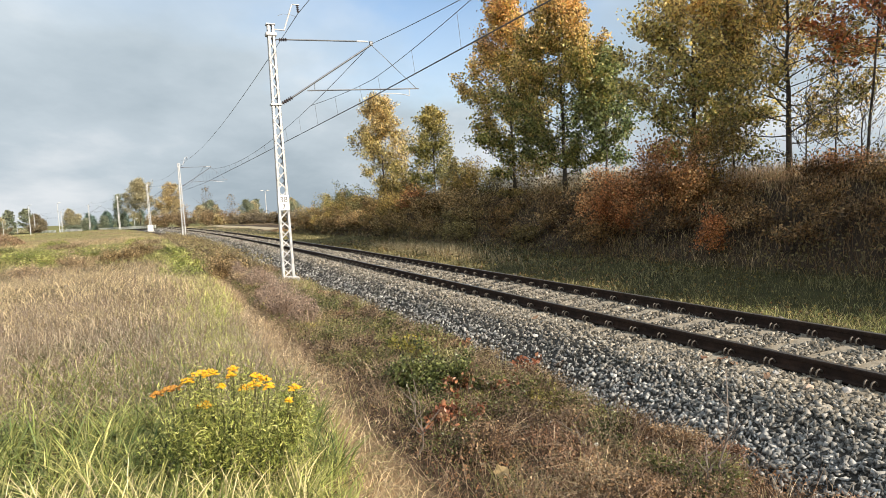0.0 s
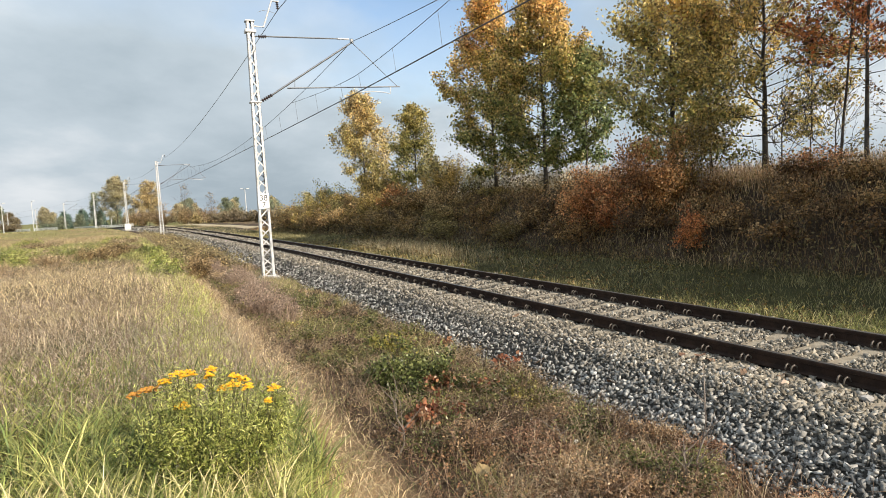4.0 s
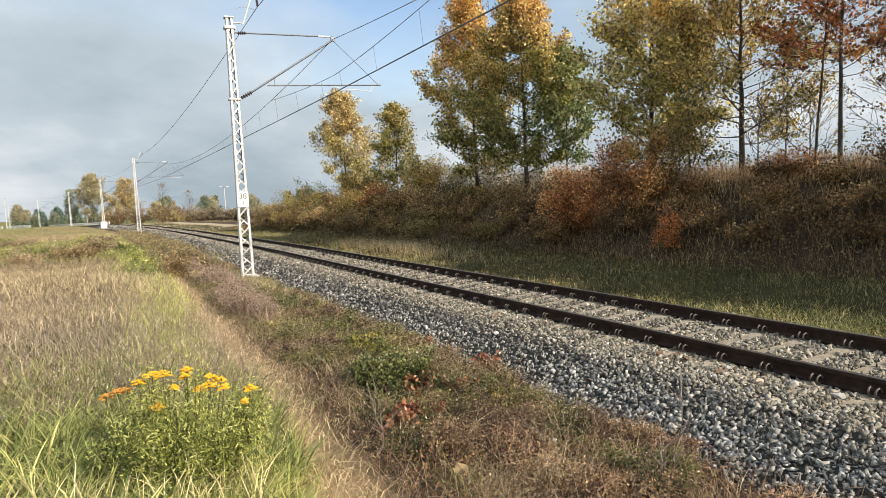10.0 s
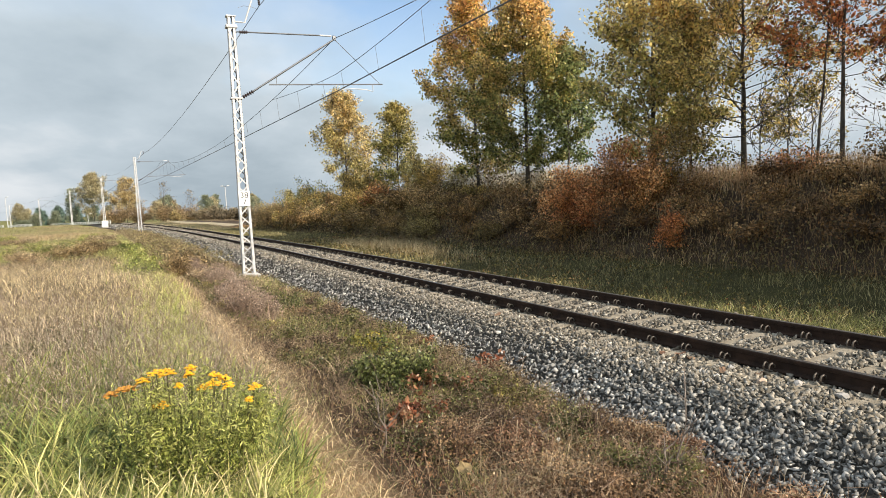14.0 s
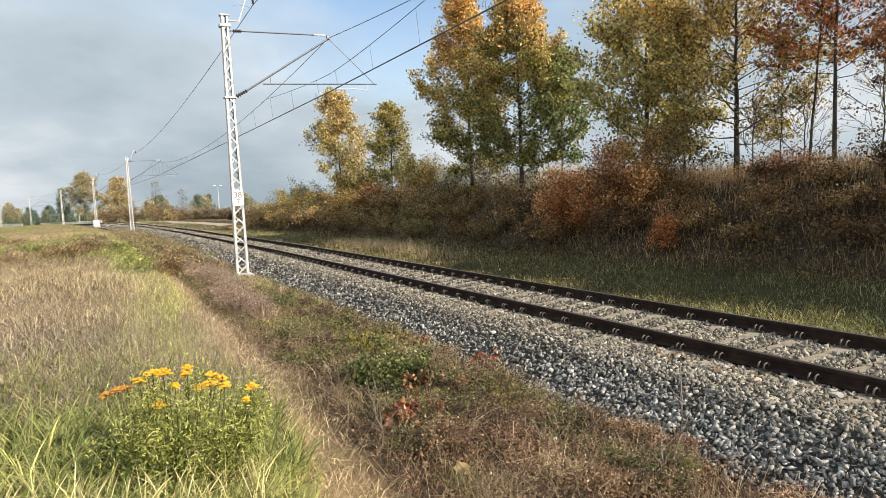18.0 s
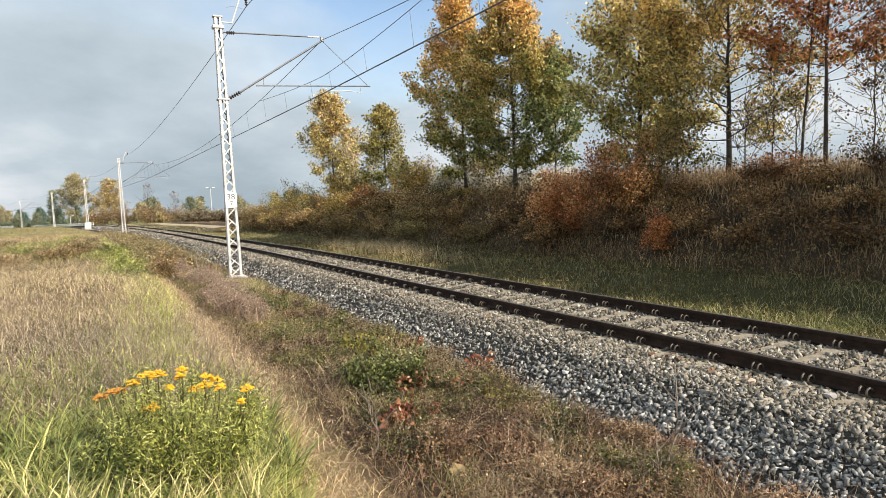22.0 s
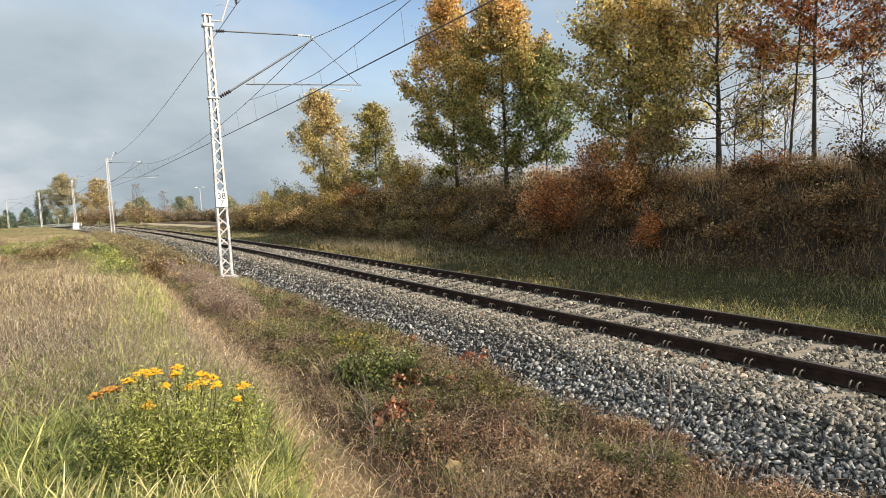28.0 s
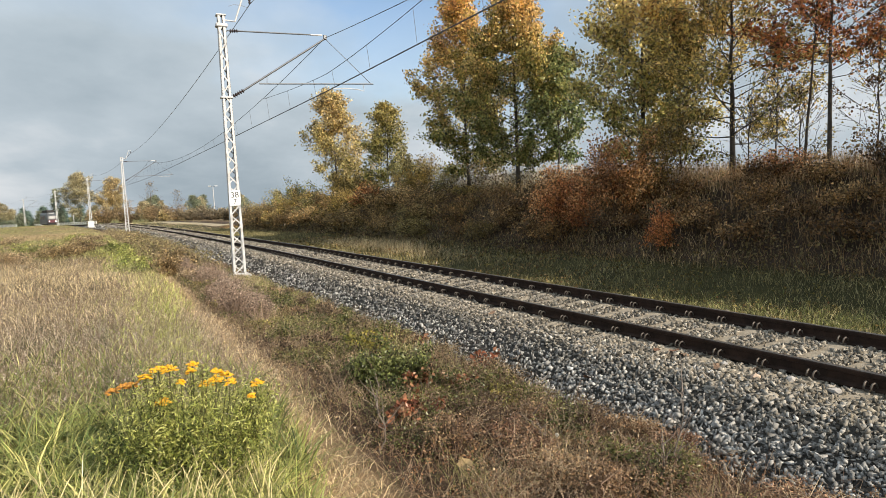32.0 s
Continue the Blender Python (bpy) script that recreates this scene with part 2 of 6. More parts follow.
def mesh_np(name, v, f, mat, tint=None, smooth=False):
    """A mesh of triangles or quads from arrays."""
    v, f = np.asarray(v, np.float32), np.asarray(f, np.int32)
    me = bpy.data.meshes.new(name)
    me.vertices.add(len(v))
    me.vertices.foreach_set("co", v.ravel())
    me.loops.add(f.size)
    me.loops.foreach_set("vertex_index", f.ravel())
    me.polygons.add(len(f))
    me.polygons.foreach_set("loop_start", np.arange(0, f.size, f.shape[1], dtype=np.int32))
    me.polygons.foreach_set("loop_total", np.full(len(f), f.shape[1], np.int32))
    if smooth:
        me.polygons.foreach_set("use_smooth", np.ones(len(f), bool))
    if tint is not None:
        a = me.attributes.new("tint", "FLOAT_COLOR", "POINT")
        a.data.foreach_set("color", np.concatenate([np.asarray(tint, np.float32), np.ones((len(v), 1), np.float32)], 1).ravel())
    me.materials.append(mat)
    me.update()
    me.validate()
    return me


class Geo:
    """Collects faces of one mesh."""

    def __init__(self):
        self.v, self.f = [], []

    def add(self, verts, faces):
        n = len(self.v)
        self.v += [tuple(p) for p in verts]
        self.f += [tuple(n + i for i in q) for q in faces]
        return self

    def box(self, x0, x1, y0, y1, z0, z1, bevel=0.0):
        b = bevel
        if not b:
            vs = [(x, y, z) for z in (z0, z1) for x, y in ((x0, y0), (x1, y0), (x1, y1), (x0, y1))]
            return self.add(vs, [(3, 2, 1, 0), (4, 5, 6, 7), (0, 1, 5, 4), (1, 2, 6, 5), (2, 3, 7, 6), (3, 0, 4, 7)])
        ring = lambda e, z: [(x0 + e, y0 + b, z), (x0 + b, y0 + e, z), (x1 - b, y0 + e, z), (x1 - e, y0 + b, z), (x1 - e, y1 - b, z), (x1 - b, y1 - e, z), (x0 + b, y1 - e, z), (x0 + e, y1 - b, z)]
        vs = ring(b * 0.8, z0) + ring(0, z0 + b) + ring(0, z1 - b) + ring(b * 0.8, z1)
        fs = [tuple(range(7, -1, -1)), tuple(range(24, 32))]
        for r in range(3):
            fs += [(r * 8 + i, r * 8 + (i + 1) % 8, r * 8 + 8 + (i + 1) % 8, r * 8 + 8 + i) for i in range(8)]
        return self.add(vs, fs)

    def tube(self, pts, radii, sides=6, cap=True):
        """A tapered pipe along points."""
        pts = [Vector(p) for p in pts]
        if isinstance(radii, (int, float)):
            radii = [radii] * len(pts)
        n0 = len(self.v)
        side = None
        for i, p in enumerate(pts):
            way = (pts[min(i + 1, len(pts) - 1)] - pts[max(i - 1, 0)]).normalized()
            if side is None:
                side = way.orthogonal().normalized()
            else:
                side = (side - way * side.dot(way))
                side = side.normalized() if side.length > 1e-4 else way.orthogonal().normalized()
            up = way.cross(side)
            for k in range(sides):
                a = 2 * math.pi * k / sides
                self.v.append(tuple(p + (side * math.cos(a) + up * math.sin(a)) * radii[i]))
        for i in range(len(pts) - 1):
            for k in range(sides):
                a, b = n0 + i * sides + k, n0 + i * sides + (k + 1) % sides
                self.f.append((a, b, b + sides, a + sides))
        if cap:
            self.f.append(tuple(n0 + k for k in range(sides - 1, -1, -1)))
            e = n0 + (len(pts) - 1) * sides
            self.f.append(tuple(e + k for k in range(sides)))
        return self

    def bar(self, a, b, w, t, across=(0, 1, 0)):
        """A flat bar from a to b, w wide and t thick."""
        a, b = Vector(a), Vector(b)
        way = (b - a).normalized()
        n = Vector(across)
        n = (n - way * n.dot(way)).normalized()
        s = way.cross(n)
        vs = [p + s * i * w / 2 + n * j * t / 2 for p in (a, b) for i, j in ((-1, -1), (1, -1), (1, 1), (-1, 1))]
        return self.add(vs, [(3, 2, 1, 0), (4, 5, 6, 7), (0, 1, 5, 4), (1, 2, 6, 5), (2, 3, 7, 6), (3, 0, 4, 7)])

    def sweep(self, ring, stations, close=True):
        """A profile ring (lists of 3D rings) joined from station to station."""
        n0, m = len(self.v), len(stations[0])
        for st in stations:
            self.v += [tuple(p) for p in st]
        for i in range(len(stations) - 1):
            for k in range(m if close else m - 1):
                a, b = n0 + i * m + k, n0 + i * m + (k + 1) % m
                self.f.append((a, b, b + m, a + m))
        if close:
            self.f.append(tuple(n0 + k for k in range(m - 1, -1, -1)))
            self.f.append(tuple(n0 + (len(stations) - 1) * m + k for k in range(m)))
        return self

    def mesh(self, name, mat, smooth=False):
        me = bpy.data.meshes.new(name)
        me.from_pydata(self.v, [], self.f)
        me.materials.append(mat)
        if smooth:
            me.polygons.foreach_set("use_smooth", np.ones(len(me.polygons), bool))
        me.update()
        return me


def part(name, geo, mat, parent, label="", smooth=False, at_=None):
    """One mesh object under a thing or under a part."""
    ob = new(name, geo if isinstance(geo, bpy.types.Mesh) else geo.mesh(name, mat, smooth))
    ob.parent = parent
    if at_ is not None:
        ob.matrix_basis = at_
    return tagged(ob, label)


def thing(name, label, category, m=None, group="", kind=""):
    ob = new(name)
    ob.empty_display_size = 0.2
    if m is not None:
        ob.matrix_basis = m
    return tagged(ob, label, category, group, kind)


def solid(name, me, label, category, kind="", group="", m=None):
    ob = new(name, me)
    if m is not None:
        ob.matrix_basis = m
    return tagged(ob, label, category, group, kind)


def tones(cols, n, mixing=None, r=None):
    """n colours drawn between neighbours of a list; mixing from 0 to 1 picks where in the list."""
    r = r or rng
    cols = np.asarray(cols, float)
    t = (r.random(n) if mixing is None else np.clip(mixing, 0, 0.9999)) * (len(cols) - 1)
    i = t.astype(int).clip(0, max(len(cols) - 2, 0))
    if len(cols) == 1:
        return np.repeat(cols, n, 0)
    return cols[i] + (cols[i + 1] - cols[i]) * (t - i)[:, None]


def blades(base, height, width, lean, cols, tip=1.15, levels=3, droop=0.5, r=None):
    """Bent ribbons standing on base points. Returns verts, faces, tints."""
    r = r or rng
    n = len(base)
    face, way = r.random(n) * 2 * np.pi, r.random(n) * 2 * np.pi
    side = np.stack([np.cos(face), np.sin(face), 0 * face], -1)
    out = np.stack([np.cos(way), np.sin(way), 0 * way], -1)
    vs, ts = [], []
    for k in range(levels):
        t = k / levels
        c = base + np.stack([0 * height, 0 * height, height * (t - droop * lean * t * t)], -1) + out * (height * lean * t**1.7)[:, None]
        w = (width * (1 - 0.55 * t) / 2)[:, None]
        vs += [c - side * w, c + side * w]
        ts += [cols * (1 + (tip - 1) * t)] * 2
    vs.append(base + np.stack([0 * height, 0 * height, height * (1 - droop * lean)], -1) + out * (height * lean)[:, None])
    ts.append(cols * tip)
    m = 2 * levels + 1
    v = np.stack(vs, 1).reshape(-1, 3)
    t = np.stack(ts, 1).reshape(-1, 3)
    f = []
    for k in range(levels - 1):
        a = 2 * k
        f += [(a, a + 1, a + 3), (a, a + 3, a + 2)]
    f.append((2 * levels - 2, 2 * levels - 1, 2 * levels))
    f = (np.arange(n)[:, None, None] * m + np.array(f)[None]).reshape(-1, 3)
    return v, f, t


def leaves(centre, size, cols, r=None, flat=0.0, long=1.5):
    """Folded leaves, turned at random; flat lays them towards the ground."""
    r = r or rng
    n = len(centre)
    a = r.normal(size=(n, 3))
    a[:, 2] *= 1 - flat
    a /= np.linalg.norm(a, axis=1)[:, None]
    b = r.normal(size=(n, 3))
    b[:, 2] *= 1 - flat
    b -= a * (a * b).sum(1)[:, None]
    b /= np.linalg.norm(b, axis=1)[:, None] + 1e-9
    nrm = np.cross(a, b)
    h = np.broadcast_to(np.asarray(size, float), (n,))[:, None]
    v = np.stack([centre - a * h * long / 2, centre + b * h / 2 + nrm * h * 0.12, centre + a * h * long / 2, centre - b * h / 2 + nrm * h * 0.12], 1).reshape(-1, 3)
    f = (np.arange(n)[:, None, None] * 4 + np.array([(0, 1, 2), (0, 2, 3)])[None]).reshape(-1, 3)
    return v, f, np.repeat(cols, 4, 0)


def sticks(p0, p1, r0, r1, cols):
    """Three-sided stems."""
    n = len(p0)
    way = p1 - p0
    way = way / (np.linalg.norm(way, axis=1)[:, None] + 1e-9)
    ref = np.where(abs(way[:, 2:3]) > 0.9, [[1.0, 0, 0]], [[0, 0, 1.0]])
    u = np.cross(way, ref)
    u /= np.linalg.norm(u, axis=1)[:, None] + 1e-9
    w = np.cross(way, u)
    r0, r1 = np.broadcast_to(r0, (n,))[:, None], np.broadcast_to(r1, (n,))[:, None]
    ring = [(math.cos(k * 2.0944), math.sin(k * 2.0944)) for k in range(3)]
    v = np.stack([p0 + (u * c + w * s) * r0 for c, s in ring] + [p1 + (u * c + w * s) * r1 for c, s in ring], 1).reshape(-1, 3)
    q = [(k, (k + 1) % 3, 3 + (k + 1) % 3) for k in range(3)] + [(k, 3 + (k + 1) % 3, 3 + k) for k in range(3)]
    f = (np.arange(n)[:, None, None] * 6 + np.array(q)[None]).reshape(-1, 3)
    return v, f, np.repeat(cols, 6, 0)


def joined(*sets):
    vs, fs, ts, n = [], [], [], 0
    for v, f, t in sets:
        vs.append(v)
        fs.append(f + n)
        ts.append(t)
        n += len(v)
    return np.concatenate(vs), np.concatenate(fs), np.concatenate(ts)


def stuff(name, sets, mat, label, category):
    v, f, t = joined(*sets)
    return solid(name, mesh_np(name, v, f, mat, t), label, category, kind="stuff")

STRAW, TAN, GREY = (0.40, 0.31, 0.17), (0.36, 0.25, 0.14), (0.26, 0.215, 0.16)
GREEN, LIME, OLIVE = (0.10, 0.14, 0.04), (0.27, 0.30, 0.08), (0.16, 0.155, 0.055)
BROWN, DARK, PURPLE = (0.17, 0.11, 0.07), (0.075, 0.052, 0.036), (0.21, 0.15, 0.125)
RUST, ORANGE, GOLD = (0.26, 0.095, 0.035), (0.40, 0.17, 0.045), (0.50, 0.31, 0.06)

# ---------------------------------------------------------------- ground


def path_d(s):
    """Middle of the trodden path."""
    return np.interp(s, [-2, 0, 2, 4, 8, 14, 40], [-6.5, -6.32, -6.08, -5.93, -5.83, -5.73, -5.7])


gs = np.concatenate([[-1500, -700, -300, -120, -60, -35], np.arange(-22, 62, 0.6), np.arange(62, 130, 2.5), np.arange(130, 380, 10), [420, 500, 650, 900, 1200, 1590]])
gd = np.concatenate([[-1100, -600, -300, -180, -110, -75, -52, -38, -28, -22, -18, -15, -12.5], np.arange(-11, -2.4, 0.5), [-1.7, 0, 1.7], np.arange(2.6, 14, 0.5), [15, 17, 20, 26, 35, 60, 110, 200, 400, 800, 1500]])
SS, DD = np.meshgrid(gs, gd, indexing="ij")
gv = ground_at(SS, DD)
gv[..., 2] -= np.clip(abs(DD) - 400, 0, None) * 0.002
gt = np.zeros(gv.shape)
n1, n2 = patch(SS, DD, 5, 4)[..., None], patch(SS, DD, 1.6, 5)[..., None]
# soil tints under the growth are cut down, painting shade into the gaps
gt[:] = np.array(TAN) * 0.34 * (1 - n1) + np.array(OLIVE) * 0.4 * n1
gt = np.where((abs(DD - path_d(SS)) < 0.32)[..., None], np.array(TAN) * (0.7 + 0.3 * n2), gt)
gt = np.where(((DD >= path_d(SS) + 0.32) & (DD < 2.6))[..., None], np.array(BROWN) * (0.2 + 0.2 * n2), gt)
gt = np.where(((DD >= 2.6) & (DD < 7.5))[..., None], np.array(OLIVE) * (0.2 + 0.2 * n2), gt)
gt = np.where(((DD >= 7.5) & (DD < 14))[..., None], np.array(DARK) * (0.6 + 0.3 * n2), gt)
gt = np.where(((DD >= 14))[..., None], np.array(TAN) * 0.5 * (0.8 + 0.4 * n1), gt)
gt = np.where(((SS > 42) & (DD < -6.5))[..., None], np.array(OLIVE) * 1.2 * n1 + np.array(TAN) * 0.75 * (1 - n1), gt)
gt = np.where((abs(SS) > 150)[..., None], np.array(OLIVE) * (0.9 + 0.4 * n1), gt)
ni, nj = SS.shape
gi = (np.arange(ni - 1)[:, None] * nj + np.arange(nj - 1)[None]).ravel()
gf = np.stack([gi, gi + nj, gi + nj + 1, gi + 1], 1)
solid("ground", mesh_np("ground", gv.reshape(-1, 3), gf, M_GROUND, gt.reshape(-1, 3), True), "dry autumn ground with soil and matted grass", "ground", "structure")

# ---------------------------------------------------------------- ballast bed
bs = np.concatenate([[-60, -30], np.arange(-14, 60, 1.0), np.arange(60, 342, 4.0), np.arange(350, 1010, 30.0)])
prof = [(-2.62, -0.80), (-2.2, -0.50), (-1.78, -0.225), (-1.5, -0.19), (-0.95, -0.202), (0, -0.209), (0.9, -0.19), (1.4, -0.19), (1.6, -0.26), (2.0, -0.46), (2.5, -0.66)]
st = [[spot(s, d, z + (CANT * (d + 0.75) / 1.5 if -0.8 < d < 1.5 else 0)) for d, z in prof] for s in bs]
bed = solid("ballast_bed", Geo().sweep(None, st, close=False).mesh("ballast_bed", M_BALLAST, True), "crushed stone ballast bed under the railway track, gap shade in its colour", "ballast", "structure")

# ---------------------------------------------------------------- track
track = thing("railway_track", "single railway track with rusty rails on concrete sleepers", "railway track")
HEAD = [(-0.036, -0.012), (-0.030, 0.0), (0.030, 0.0), (0.036, -0.012), (0.034, -0.045), (0.012, -0.056), (0.009, -0.14), (0.030, -0.152), (0.075, -0.160), (0.075, -0.172), (-0.075, -0.172), (-0.075, -0.160), (-0.030, -0.152), (-0.009, -0.14), (-0.012, -0.056), (-0.034, -0.045)]
rs = np.concatenate([[-60, -30], np.arange(-14, 30, 2.0), np.arange(30, 342, 4.0), np.arange(350, 1010, 30.0)])
for off, up in ((-0.7535, 0.0), (0.7535, CANT)):
    rail = part("rail", Geo().sweep(None, [[spot(s, off + x, up + z) for x, z in HEAD][::-1] for s in rs]), M_RUST, track, "dark rust-brown steel rail")
    part("rail_head", Geo().sweep(None, [[spot(s, off + x, up + z) for x, z in ((-0.031, -0.003), (-0.027, 0.004), (0.027, 0.004), (0.031, -0.003))][::-1] for s in rs]), M_HEAD, rail, "worn rail top")

sl = Geo()
zs = [(-1.30, 0.10, -0.17), (-1.26, 0.115, -0.17), (-0.95, 0.13, -0.172), (-0.55, 0.13, -0.172), (-0.35, 0.105, -0.195), (0.35, 0.105, -0.195), (0.55, 0.13, -0.172), (0.95, 0.13, -0.172), (1.26, 0.115, -0.17), (1.30, 0.10, -0.17)]
sl.sweep(None, [[(x, -w - 0.02, -0.34), (x, w + 0.02, -0.34), (x, w, z - 0.012), (x, w - 0.015, z), (x, -w + 0.015, z), (x, -w, z - 0.012)][::-1] for x, w, z in zs])
sleeper_me = sl.mesh("sleeper", M_CONC)
cl = Geo()
for side in (-1, 1):
    arc = [(-0.128, 0.0), (-0.130, 0.030), (-0.112, 0.055), (-0.082, 0.062), (-0.052, 0.046), (-0.040, 0.018)]
    cl.tube([(x * 1.02, side * (0.036 + 0.12 * (0.128 + x)), z * 1.25 + 0.012) for x, z in arc], 0.011, 6)
cl.box(-0.115, -0.06, -0.045, 0.045, -0.006, 0.008)
clip_me = cl.mesh("rail_clip", M_CLIP, True)
tilt = math.degrees(math.atan2(CANT, 1.507))
for n in range(-16, 262):
    s = n * 0.6
    so = part("sleeper", sleeper_me, None, track)
    so.matrix_basis = along(s, 0, CANT / 2 * 0.9) @ pose(0, 0, 0, 0, -tilt, random.uniform(-0.5, 0.5) - 3.5)
    if -4 <= n < 42:
        for x, r in ((-0.7535, 0), (-0.7535, 180), (0.7535, 0), (0.7535, 180)):
            part("rail_clip", clip_me, None, so, at_=pose(x, 0, -0.163, 0, 0, r))

# ---------------------------------------------------------------- ballast stones
ICO = np.array([(0, 0, -1), (0.72, -0.53, -0.45), (-0.28, -0.85, -0.45), (-0.89, 0, -0.45), (-0.28, 0.85, -0.45), (0.72, 0.53, -0.45), (0.28, -0.85, 0.45), (-0.72, -0.53, 0.45), (-0.72, 0.53, 0.45), (0.28, 0.85, 0.45), (0.89, 0, 0.45), (0, 0, 1)])
ICF = np.array([(0, 1, 2), (1, 0, 5), (0, 2, 3), (0, 3, 4), (0, 4, 5), (1, 5, 10), (2, 1, 6), (3, 2, 7), (4, 3, 8), (5, 4, 9), (1, 10, 6), (2, 6, 7), (3, 7, 8), (4, 8, 9), (5, 9, 10), (6, 10, 11), (7, 6, 11), (8, 7, 11), (9, 8, 11), (10, 9, 11)])[:, ::-1]
CUBE = np.array([(x, y, z) for z in (-0.8, 0.8) for x, y in ((-0.8, -0.8), (0.8, -0.8), (0.8, 0.8), (-0.8, 0.8))])
CUF = np.array([(2, 1, 0), (3, 2, 0), (4, 5, 6), (4, 6, 7), (0, 1, 5), (0, 5, 4), (1, 2, 6), (1, 6, 5), (2, 3, 7), (2, 7, 6), (3, 0, 4), (3, 4, 7)])
OCT = np.array([(1, 0, 0), (-1, 0, 0), (0, 1, 0), (0, -1, 0), (0, 0, 1), (0, 0, -1)], float)
OCF = np.array([(0, 2, 4), (2, 1, 4), (1, 3, 4), (3, 0, 4), (2, 0, 5), (1, 2, 5), (3, 1, 5), (0, 3, 5)])
PD, PZ = [p[0] for p in prof], [p[1] for p in prof]


def turns(n, r):
    q = r.normal(size=(n, 4))
    q /= np.linalg.norm(q, axis=1)[:, None]
    w, x, y, z = q.T
    return np.stack([np.stack([1 - 2 * (y * y + z * z), 2 * (x * y - w * z), 2 * (x * z + w * y)], -1), np.stack([2 * (x * y + w * z), 1 - 2 * (x * x + z * z), 2 * (y * z - w * x)], -1), np.stack([2 * (x * z - w * y), 2 * (y * z + w * x), 1 - 2 * (x * x + y * y)], -1)], 1)


def stone_spots(s, d):
    z = np.interp(d, PD, PZ) + CANT * np.clip((d + 0.75) / 1.5, 0, 1) * (d < 1.5)
    return spot(s, d, z)


def stone_tones(d, r):
    n = len(d)
    pale = tones([(0.045, 0.043, 0.039), (0.21, 0.207, 0.197), (0.39, 0.382, 0.362), (0.58, 0.567, 0.54)], n, r.beta(1.25, 1.6, n), r)
    dusty = tones([(0.05, 0.042, 0.03), (0.215, 0.185, 0.14), (0.48, 0.43, 0.35)], n, r.beta(1.3, 1.4, n), r)
    k = np.clip((d + 2.15) / 0.5, 0, 1)[:, None] * (0.55 + 0.45 * r.random(n)[:, None])
    return pale * (1 - k) + dusty * k


def stones(s, d, size, shape, faces, r):
    """Broken stones lying on the bed."""
    n = len(s)
    ax = size[:, None] * np.stack([r.uniform(0.95, 1.9, n), r.uniform(0.65, 1.15, n), r.uniform(0.35, 0.75, n)], -1)
    v = (shape[None] * r.uniform(0.6, 1.15, (n, len(shape), 1)) + r.normal(0, 0.24, (n, len(shape), 3))) * ax[:, None]
    v = np.einsum("nij,nkj->nki", turns(n, r), v)
    c = stone_spots(s, d)
    c[:, 2] += size * r.uniform(-0.5, 0.65, n)
    v = (v + c[:, None]).reshape(-1, 3)
    f = (np.arange(n)[:, None, None] * len(shape) + faces[None]).reshape(-1, 3)
    return v, f, np.repeat(stone_tones(d, r), len(shape), 0)


def clear_of_track(s, d, z_low=True):
    """Keeps stones off the sleepers' tops and out of the rails."""
    on_sleeper = (abs(((s + 0.06 * d) / 0.6) - np.round((s + 0.06 * d) / 0.6)) < 0.145) & (abs(d) < 1.31)
    on_rail = (abs(abs(d) - 0.7535) < 0.085)
    return ~on_rail & (~on_sleeper | (rng.random(len(s)) < np.where(d < -0.85, 0.22, 0.02) + 0.06 * patch(s, d, 0.5, 31)))


sets = []
for s0, s1, per, sz, shape, faces in ((-14, -3.4, 100, 0.055, OCT, OCF), (-3.4, 3, 1100, 0.0228, CUBE, CUF), (3, 9, 640, 0.028, OCT, OCF), (9, 18, 280, 0.036, OCT, OCF), (18, 40, 120, 0.045, OCT, OCF), (40, 75, 36, 0.065, OCT, OCF), (75, 150, 11, 0.11, OCT, OCF)):
    n = int((s1 - s0) * 5.1 * per)
    s, d = rng.uniform(s0, s1, n), rng.uniform(-2.75, 2.0, n)
    keep = clear_of_track(s, d) & ~((d > 1.2) & (rng.random(n) < 0.6))
    s, d = s[keep], d[keep]
    sets.append(stones(s, d, sz * rng.uniform(0.55, 1.45, len(s)), shape, faces, rng))
stuff("ballast_stones", sets, M_STONE, "grey broken ballast stones heaped along the track", "ballast")
# single stones on the shoulder beside the onlooker
pr = np.random.default_rng(66)
pool = []
for k in range(14):
    v = (CUBE * pr.uniform(0.6, 1.1, (8, 1)) + pr.normal(0, 0.26, (8, 3))) * 0.028 * np.array([pr.uniform(0.9, 1.6), pr.uniform(0.7, 1.1), pr.uniform(0.5, 0.9)]) * pr.uniform(0.6, 1.25, (8, 1))
    c = stone_tones(np.array([-2.3]), pr)
    pool.append(mesh_np("stone", v, CUF, M_STONE, np.repeat(c, 8, 0)))
ps, pd = pr.uniform(-1.0, 4.0, 300), pr.uniform(-2.5, -1.4, 300)
for k, (q, m3) in enumerate(zip(stone_spots(ps, pd), turns(300, pr))):
    part("stone", pool[k % 14], None, bed, at_=Matrix.Translation((float(q[0]), float(q[1]), float(q[2]) + 0.018)) @ Matrix(m3.tolist()).to_4x4())
# stray stones at the foot of the bed
n = 900
stuff("stray_stones", [stones(rng.uniform(-3, 20, n), rng.normal(-2.75, 0.16, n).clip(-3.3, -2.6), 0.028 * rng.uniform(0.5, 1.4, n), ICO, ICF, rng)], M_STONE, "loose ballast stones in the dead weeds", "ballast")

# ---------------------------------------------------------------- overhead line masts
MAST_S = [20.26, 83.78, 132.07, 186.32, 241.78, 295.04, 342.0, -41.0]
MAST_TOP = [8.92, 8.85, 8.66, 9.0, 9.0, 8.6, 8.7, 8.9]
FOOT = -0.62


